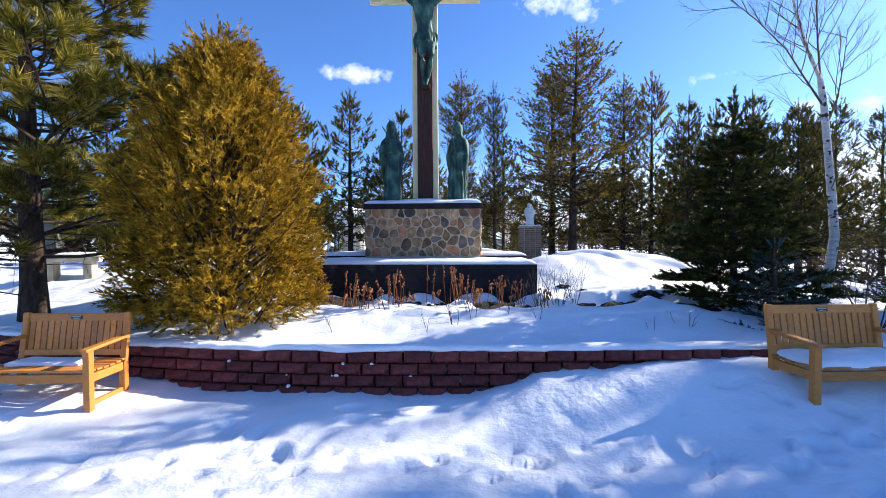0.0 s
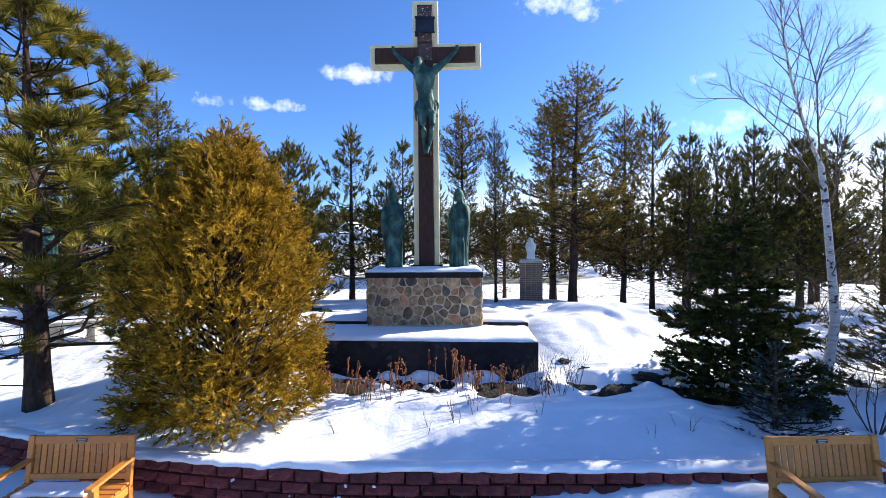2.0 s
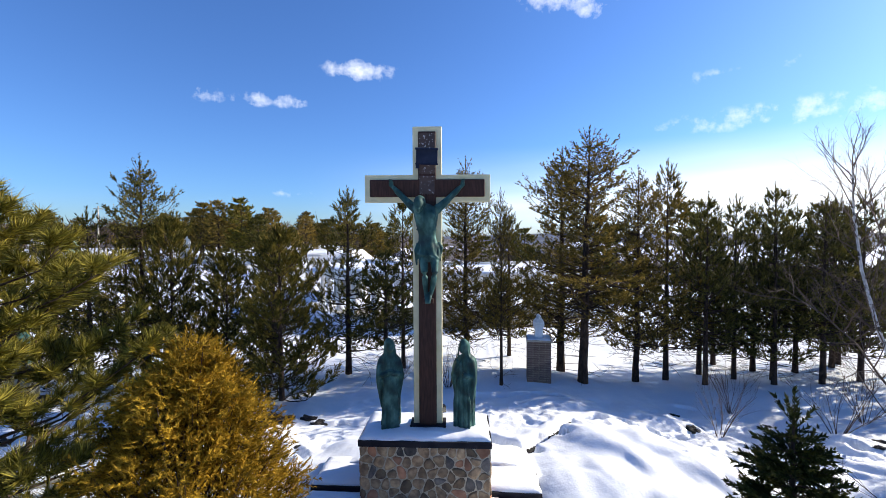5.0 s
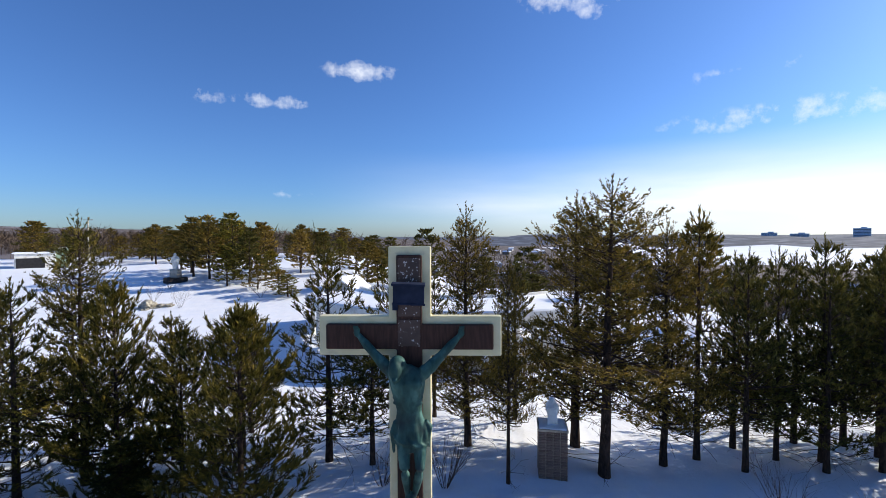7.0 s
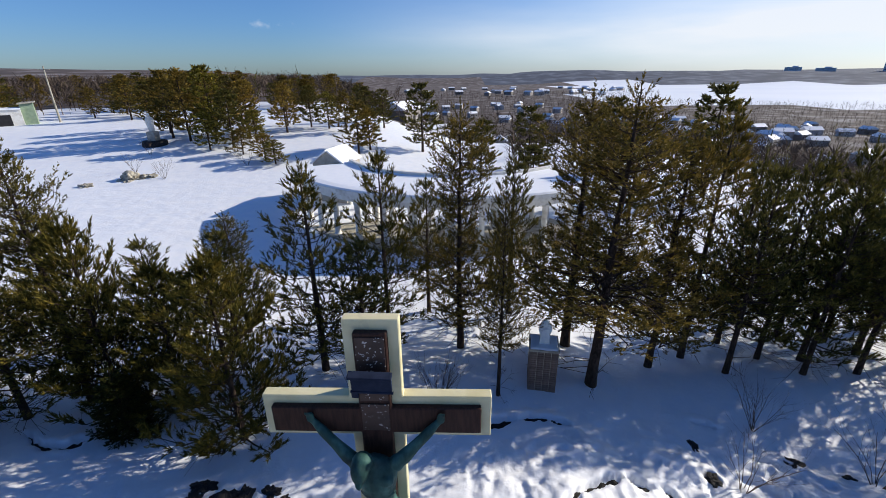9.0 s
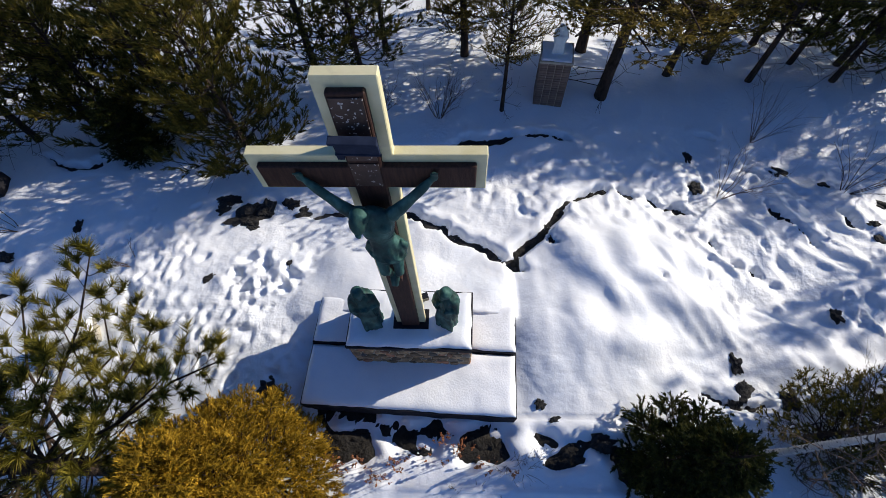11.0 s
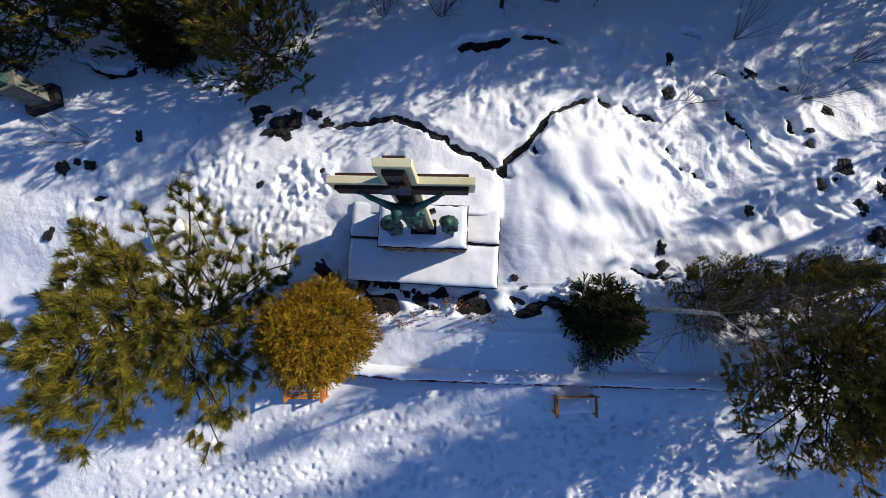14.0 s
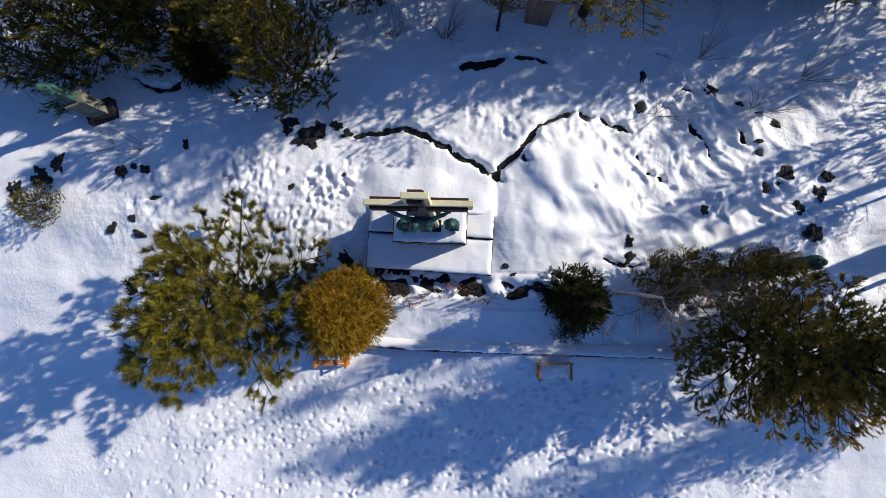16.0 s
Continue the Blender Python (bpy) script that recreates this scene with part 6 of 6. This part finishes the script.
A0, A1 = -156, -48
part("beam", arc_solid(ring(R_OUT - 0.45, R_OUT - 0.12, 2.6, 3.0), A0, A1, 54), WHITE_PAINT, colonnade)
part("inner_beam", arc_solid(ring(R_IN + 0.12, R_IN + 0.45, 2.6, 3.0), A0, A1, 54), WHITE_PAINT, colonnade)
roof = part("roof", arc_solid(ring(R_IN - 0.2, R_OUT + 0.2, 3.0, 3.3), A0, A1, 54), WHITE_PAINT, colonnade)
part("parapet", arc_solid(ring(R_IN - 0.2, R_IN + 0.05, 3.3, 3.75), A0, A1, 54), WHITE_PAINT, colonnade)
part("snow_layer", arc_solid([(R_OUT + 0.18, 3.304), (R_OUT + 0.12, 3.40), (R_OUT - 0.3, 3.46), (R_IN + 0.5, 3.5), (R_IN + 0.055, 3.6), (R_IN + 0.055, 3.304)], A0 + 0.3, A1 - 0.3, 54), SNOW_PAD, roof, "snow on the roof")
part("floor_slab", arc_solid(ring(R_IN - 0.3, R_OUT + 0.3, COL_Z - 0.6, COL_Z + 0.12), A0, A1, 54), LIGHT_STONE, colonnade)
chapel = thing("garden_chapel", pose(-8.3, 28.0, 0.3, 0, 0, -12) @ Matrix.Diagonal((0.78, 0.78, 0.8, 1)), "small white gabled pavilion with snow on its roof", "building")
box_part("wall", (3.1, 3.6, 4.4), (0, 1.0, 1.7), PLASTER, chapel, 0.02)
bm = bmesh.new()
for y in (-0.82, 2.82):
    for x, z in ((-1.55, 3.9), (0, 5.0), (1.55, 3.9)):
        bm.verts.new((x, y, z))
bmesh.ops.convex_hull(bm, input=bm.verts)
part("gable", bm, PLASTER, chapel)
for s in (-1, 1):
    part("roof", box(bmesh.new(), (2.05, 4.0, 0.14), (s * 0.88, 1.0, 4.5), 0.02, Matrix.Rotation(radians(s * 35.4), 4, "Y")), SNOW_PAD, chapel, "snow-covered roof slope")
for i in range(13):
    for r in (R_OUT - 0.28, R_IN + 0.28):
        a = radians(A0 + 2 + (A1 - A0 - 4) * i / 12)
        v, f = tubes([([(0, 0, COL_Z), (0, 0, COL_Z + 0.12), (0, 0, COL_Z + 0.13), (0, 0, 2.45), (0, 0, 2.46), (0, 0, 2.61)], [0.24, 0.24, 0.18, 0.15, 0.22, 0.22])], 14)
        v = v + np.array([r * math.cos(a), r * math.sin(a), 0])
        part_np("column", v, f, WHITE_PAINT, colonnade)

# ---------------------------------------------------------------- the field on the hill: shed, mast, statue, trees
sx, sy = -68.5, 64.8
sz = height_at(sx, sy) - 0.3
shed = thing("shed", pose(sx, sy, sz, 0, 0, 42), "low white and pale green shed with a dark opening", "shed")
box_part("wall", (4.9, 4.5, 2.6), (-1.2, 0, 1.3), WHITE_PAINT, shed, 0.03)
box_part("green_wall", (1.6, 3.6, 3.4), (2.06, 0, 1.7), GREEN_PAINT, shed, 0.03, label="pale green painted end")
box_part("opening", (3.4, 0.1, 1.9), (-1.75, -2.27, 0.95), DARK_VOID, shed, 0.0, label="dark garage opening")
box_part("roof", (5.2, 5.0, 0.22), (-1.3, 0, 2.72), SNOW_PAD, shed, 0.05, label="flat snowy roof")
box_part("green_roof", (2.1, 4.2, 0.16), (2.1, 0, 3.5), LIGHT_STONE, shed, 0.03, Matrix.Rotation(radians(-5), 4, "Y"))
mast_x, mast_y = -64.0, 68.0
mast = thing("utility_pole", pose(mast_x, mast_y, height_at(mast_x, mast_y)), "tall thin wooden utility pole with a cross arm", "pole")
part_np("pole", *tubes([([(0, 0, -0.5), (0, 0, 4), (0.1, 0, 8.5)], [0.16, 0.13, 0.09])], 8), LIGHT_STONE, mast)
box_part("cross_arm", (1.8, 0.12, 0.12), (0.1, 0, 8.0), LIGHT_STONE, mast, 0.01)

fx, fy = -33.0, 45.0
fz = height_at(fx, fy)
fp = thing("statue_pedestal", pose(fx, fy, fz), "low round snow-dusted stone base on the open field", "pedestal")
part_np("base", *tubes([([(0, 0, -0.5), (0, 0, 0.5), (0, 0, 0.51), (0, 0, 0.52)], [1.3, 1.25, 0.9, 0.02])], 20), ROCK, fp)
box_part("block", (0.9, 0.9, 1.0), (0, 0, 1.0), PLASTER, fp, 0.05)
statue("statue", robed_figure(2.0, 0.8, 12, "open"), pose(fx, fy, fz + 1.45, 0, 0, 30), WHITE_PAINT, "tall white statue on a stone base in a snowy field", 0.03)
for k, (x, y, s) in enumerate(((-27.5, 33.0, 1.0), (-26.3, 33.6, 0.6), (-30.0, 31.0, 0.5))):
    lump("boulder", x, y, (s, s * 0.8, s * 0.5), 400 + k, LIGHT_STONE, "grey boulder in the snowy field")
for k, (x, y) in enumerate(((-28.5, 35.0), (-24.6, 33.0), (-22, 42), (-19, 37), (-31, 41))):
    shrub(420 + k, x, y, 1.6, 9, 0.6, "leafless brown shrub in the snowy field")

fr = random.Random(17)
FAR_GROUP = "pines on the far field"
for k in range(40):
    if k < 12:
        x, y = fr.uniform(-100, -52), 0
        y = 92 + fr.uniform(-6, 10) + 0.25 * (-52 - x)
    else:
        a, r = radians(fr.uniform(-48, -9)), fr.uniform(86, 130)
        x, y = r * math.sin(a), r * math.cos(a)
    h = fr.uniform(4.5, 7.5)
    plant("far", k % 2, x, y, height_at(x, y) + h, JACK_PINE if k % 4 else DARK_PINE, "pine growing on the far snowy field", fr.uniform(0, 360), fr.uniform(1.2, 1.6), FAR_GROUP)
# the stand of open-grown pines in the middle of the field
for k, (x, y, h) in enumerate(((-33.1, 48.6, 7.3), (-30, 46.9, 7.6), (-27, 46.9, 7.8), (-23.5, 43.8, 5.8), (-23.7, 48.5, 6.2), (-25.4, 42.5, 3.9), (-38.8, 54.9, 6.0), (-18, 39, 2.4), (-16.4, 37.3, 2.2), (-22.7, 58.2, 6.3), (-18.7, 56.1, 5.1),
                               (-16, 55, 4.4), (-9.3, 41.6, 5.1), (-8.5, 43.7, 4.2), (-22.2, 46.8, 3.3), (-21.1, 40.8, 2.5), (-29, 51, 6.8), (-35.5, 52, 6.6), (-26, 52, 6.6), (-20.5, 52, 5.6), (-31.5, 54, 7.0), (-13, 52, 4.6))):
    plant("far", k % 2, x, y, height_at(x, y) + h, DARK_PINE if k % 7 == 3 else (JACK_PINE, RUST_LARCH, LIT_PINE)[k % 3], "spreading golden-green pine in a stand on the snowy field", 57.0 * k, 1.2, FAR_GROUP)
for x, y, h in ((-9.5, 60, 5), (-12.5, 63, 5), (3, 36, 5), (8, 40, 6), (14, 34, 7), (-3, 46, 7), (20, 30, 8), (6, 26, 4.4), (12, 24, 6)):
    plant("far", 0, x, y, height_at(x, y) + h, DARK_PINE, "dark pine beyond the colonnade", fr.uniform(0, 360), 1.3, FAR_GROUP)


# ---------------------------------------------------------------- far bare woods, town, towers
def brush(name, n, place, h0, h1, blades_each, mat, label, seed):
    """Bare far trees: fans of thin upright twigs, past counting."""
    rng = np.random.default_rng(seed)
    xy = place(rng, n)
    z = land(xy[:, 0], xy[:, 1])
    h = h0 + (h1 - h0) * rng.random(n)
    root = np.stack([xy[:, 0], xy[:, 1], z - 0.5], 1)
    s = blades_each
    up = np.array([0, 0, 1.0])
    go = rng.normal(0, 0.5, (n, s, 3))
    go[..., 2] = 0.35 + 0.65 * rng.random((n, s))
    go *= 0.24
    rise = 0.25 + 0.55 * rng.random((n, s, 1)) ** 0.8
    rise[:, 0], go[:, 0] = 0.0, up * 0.8
    start = root[:, None] + up * h[:, None, None] * rise
    end = start + go * h[:, None, None]
    wide = np.cross(go, rng.normal(size=(n, s, 3)))
    wide /= np.linalg.norm(wide, axis=-1, keepdims=True)
    wide *= (h * 0.010)[:, None, None]
    v = np.stack([start - wide, start + wide, end], 2).reshape(-1, 3)
    ob = new(name, mesh_of(name, v, np.arange(len(v)).reshape(-1, 3), mat))
    tagged(ob, label, "woods", kind="stuff")


def sector(a0, a1, r0, r1):
    def place(rng, n):
        a, r = np.radians(a0 + (a1 - a0) * rng.random(n)), r0 + (r1 - r0) * rng.random(n) ** 0.8
        return np.stack([r * np.sin(a), r * np.cos(a)], 1)
    return place


brush("far_woods", 3200, sector(-22, 62, 75, 600), 4, 8, 18, FAR_BRUSH, "brown leafless woods over the town below", 1)
brush("far_woods", 2600, sector(-70, -8, 108, 330), 5, 9, 34, FAR_BRUSH, "brown leafless woods on the hill behind the field", 2)
brush("far_woods", 2500, sector(-16, 24, 500, 1500), 8, 16, 14, FAR_BRUSH, "brown leafless woods about the far houses", 6)
brush("near_woods", 1000, sector(8, 75, 36, 100), 3, 6, 20, FAR_BRUSH, "brown leafless thicket on the slope", 3)
brush("far_woods", 6500, sector(8, 66, 200, 1050), 6, 11, 10, FAR_BRUSH, "brown leafless woods before the lake shore", 7)
brush("far_firs", 700, sector(-30, 60, 90, 600), 6, 10, 18, DARK_PINE, "dark evergreens among the bare woods", 4)


def house(m, w, d, h, seed, mat):
    ob = thing("house", m, "far town house with a snowy gabled roof", "house", "houses of the town below")
    box_part("wall", (w, d, h + 2), (0, 0, h / 2 - 1), mat, ob, 0.0)
    bm = bmesh.new()
    for x in (-w / 2 - 0.4, w / 2 + 0.4):
        for y, z in ((-d / 2 - 0.4, h), (0, h + d * 0.32), (d / 2 + 0.4, h)):
            bm.verts.new((x, y, z))
    bmesh.ops.convex_hull(bm, input=bm.verts)
    part("roof", bm, SNOW_PAD, ob, "snow-covered roof")
    for k in range(3):
        box_part("window", (w * 0.14, 0.08, h * 0.3), ((k - 1) * w * 0.3, -d / 2, h * 0.55), DARK_VOID, ob, 0.0)
    return ob


hr = random.Random(23)
types = [house(pose(60 + 9 * k, 190, height_at(60 + 9 * k, 190), 0, 0, 20 * k), 11 + k, 8, 4 + k, k, HOUSE_WALL) for k in range(3)]
for k in range(170):
    b = hr.uniform(-10, 50)
    a, r = radians(b), 130 + (800 if b < 14 else 520) * hr.random() ** 1.2
    x, y = r * math.sin(a), r * math.cos(a)
    copy_thing(types[k % 3], pose(x, y, height_at(x, y), 0, 0, hr.uniform(0, 180)))
for k in range(36):
    a, r = radians(hr.uniform(-6, 20)), hr.uniform(1300, 2000)
    x, y = r * math.sin(a), r * math.cos(a)
    copy_thing(types[k % 3], pose(x, y, height_at(x, y) - 1, 0, 0, hr.uniform(0, 180)) @ Matrix.Diagonal((1.8, 1.8, 1.6, 1)))


def tower(bearing, r, w, h, label):
    a = radians(bearing)
    x, y = r * math.sin(a), r * math.cos(a)
    ob = thing("apartment_tower", pose(x, y, height_at(x, y) - 5, 0, 0, -bearing), label, "building")
    box_part("wall", (w, 30, h), (0, 0, h / 2), TOWER_HAZE, ob, 0.0)
    box_part("roof_house", (w * 0.35, 12, 6), (w * 0.1, 0, h + 3), TOWER_HAZE, ob, 0.0)
    # window bands reuse the hills' haze-tinted colour
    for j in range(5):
        box_part("window_band", (w * 0.94, 0.6, h * 0.05), (0, -15.1, h * (0.2 + 0.16 * j)), FAR_HAZE_BLUE, ob, 0.0)


tower(42.6, 3300, 72, 50, "grey apartment tower far across the lake")
tower(38.0, 3350, 90, 24, "long grey apartment block far across the lake")
tower(35.5, 3350, 80, 20, "long grey apartment block far across the lake")


# ---------------------------------------------------------------- the garden wall, block by block
garden_wall = thing("garden_wall", pose(0, 0, 0), "low curved garden wall of split red concrete blocks", "wall", kind="structure")


def block_mesh(seed):
    rng = random.Random(seed)
    bm = bmesh.new()
    w, d, h = 0.268, 0.2, 0.104
    bmesh.ops.create_grid(bm, x_segments=6, y_segments=3, size=0.5)
    front = list(bm.verts)
    for v in front:
        u, s = v.co.x, v.co.y
        v.co = Vector((u * w, -d / 2 + (0.055 if abs(u) > 0.49 or abs(s) > 0.49 else rng.uniform(-0.016, 0.008)), s * h))
    ext = bmesh.ops.extrude_face_region(bm, geom=list(bm.faces))
    for v in [g for g in ext["geom"] if isinstance(g, bmesh.types.BMVert)]:
        v.co.y = d / 2
    bmesh.ops.recalc_face_normals(bm, faces=bm.faces)
    me = bpy.data.meshes.new("block")
    bm.to_mesh(me)
    bm.free()
    me.materials.append(BLOCK_RED)
    return me


blocks = [block_mesh(s) for s in range(6)]
kr = random.Random(3)
for row in range(4):
    x = -6.1 + (0.145 if row % 2 else 0.0)
    while x < 8.6:
        slope = 0.06 * min(x, 0)
        y = float(wall_line(x)) - 0.012 * row + 0.03
        z = 0.395 + 0.012 * max(0.0, x) * (x < 6) - 0.117 * row
        b = under(new("block", kr.choice(blocks)), garden_wall)
        b.matrix_basis = Matrix.Translation((x, y + kr.uniform(-0.008, 0.008), z)) @ Matrix.Rotation(math.atan(slope) + kr.uniform(-0.03, 0.03), 4, "Z")
        x += 0.291 / math.sqrt(1 + slope * slope)


def wall_snow():
    """The soft lip of snow that lies over the top course."""
    xs = np.arange(-6.2, 8.7, 0.05)
    yw = wall_line(xs)
    top = 0.452 + 0.012 * np.clip(xs, 0, 6) + 0.012 * soft_noise(xs, xs * 0, 0.3, 31)
    lip = 0.024 + 0.05 * soft_noise(xs, xs * 0, 0.31, 32) + 0.03 * soft_noise(xs, xs * 0, 0.09, 33)
    prof = [(-lip + 0.012, 0.0), (-lip, 0.018), (-lip + 0.02, 0.042), (lip * 0 + 0.02, 0.055), (lip * 0 + 0.12, 0.05), (lip * 0 + 0.3, -0.02), (lip * 0 + 0.3, -0.09)]
    v = np.stack([np.stack([xs, yw + d, top + h], 1) for d, h in prof], 1)
    n, k = v.shape[:2]
    idx = np.arange(n * k).reshape(n, k)
    f = np.stack([idx[:-1], np.roll(idx[:-1], -1, 1), np.roll(idx[1:], -1, 1), idx[1:]], -1).reshape(-1, 4)
    ob = new("snow_cover", mesh_of("snow_cover", v.reshape(-1, 3), f, SNOW_PAD, smooth=True))
    tagged(ob, "soft snow lying over the top of the garden wall", "snow")


def snow_bit(seed):
    bm = bmesh.new()
    bmesh.ops.create_icosphere(bm, subdivisions=2, radius=1.0)
    off = Vector((seed * 7.7, 0, 0))
    for v in bm.verts:
        v.co *= 1 + 0.6 * noise.noise(v.co * 1.4 + off)
        v.co.z = max(v.co.z, -0.35)
    me = bpy.data.meshes.new("snow_clump")
    bm.to_mesh(me)
    bm.free()
    me.materials.append(SNOW_PAD)
    me.polygons.foreach_set("use_smooth", np.ones(len(me.polygons), bool))
    return me


bits = [snow_bit(k) for k in range(4)]
for k in range(18):
    x, row = kr.uniform(-4.6, 4.2), kr.choice((0, 1, 1, 2, 2, 3))
    size = kr.uniform(0.008, 0.022)
    b = new("snow_clump", kr.choice(bits))
    b.matrix_basis = at(x, float(wall_line(x)) - 0.078 - 0.012 * row, 0.342 + 0.012 * max(0.0, x) - 0.117 * row + 0.3 * size, kr.uniform(0, 360)) @ Matrix.Diagonal((size * 1.5, size * 0.8, size, 1))
    tagged(b, "small clump of snow caught on the face of the garden wall", "snow", "snow on the wall courses")


wall_snow()
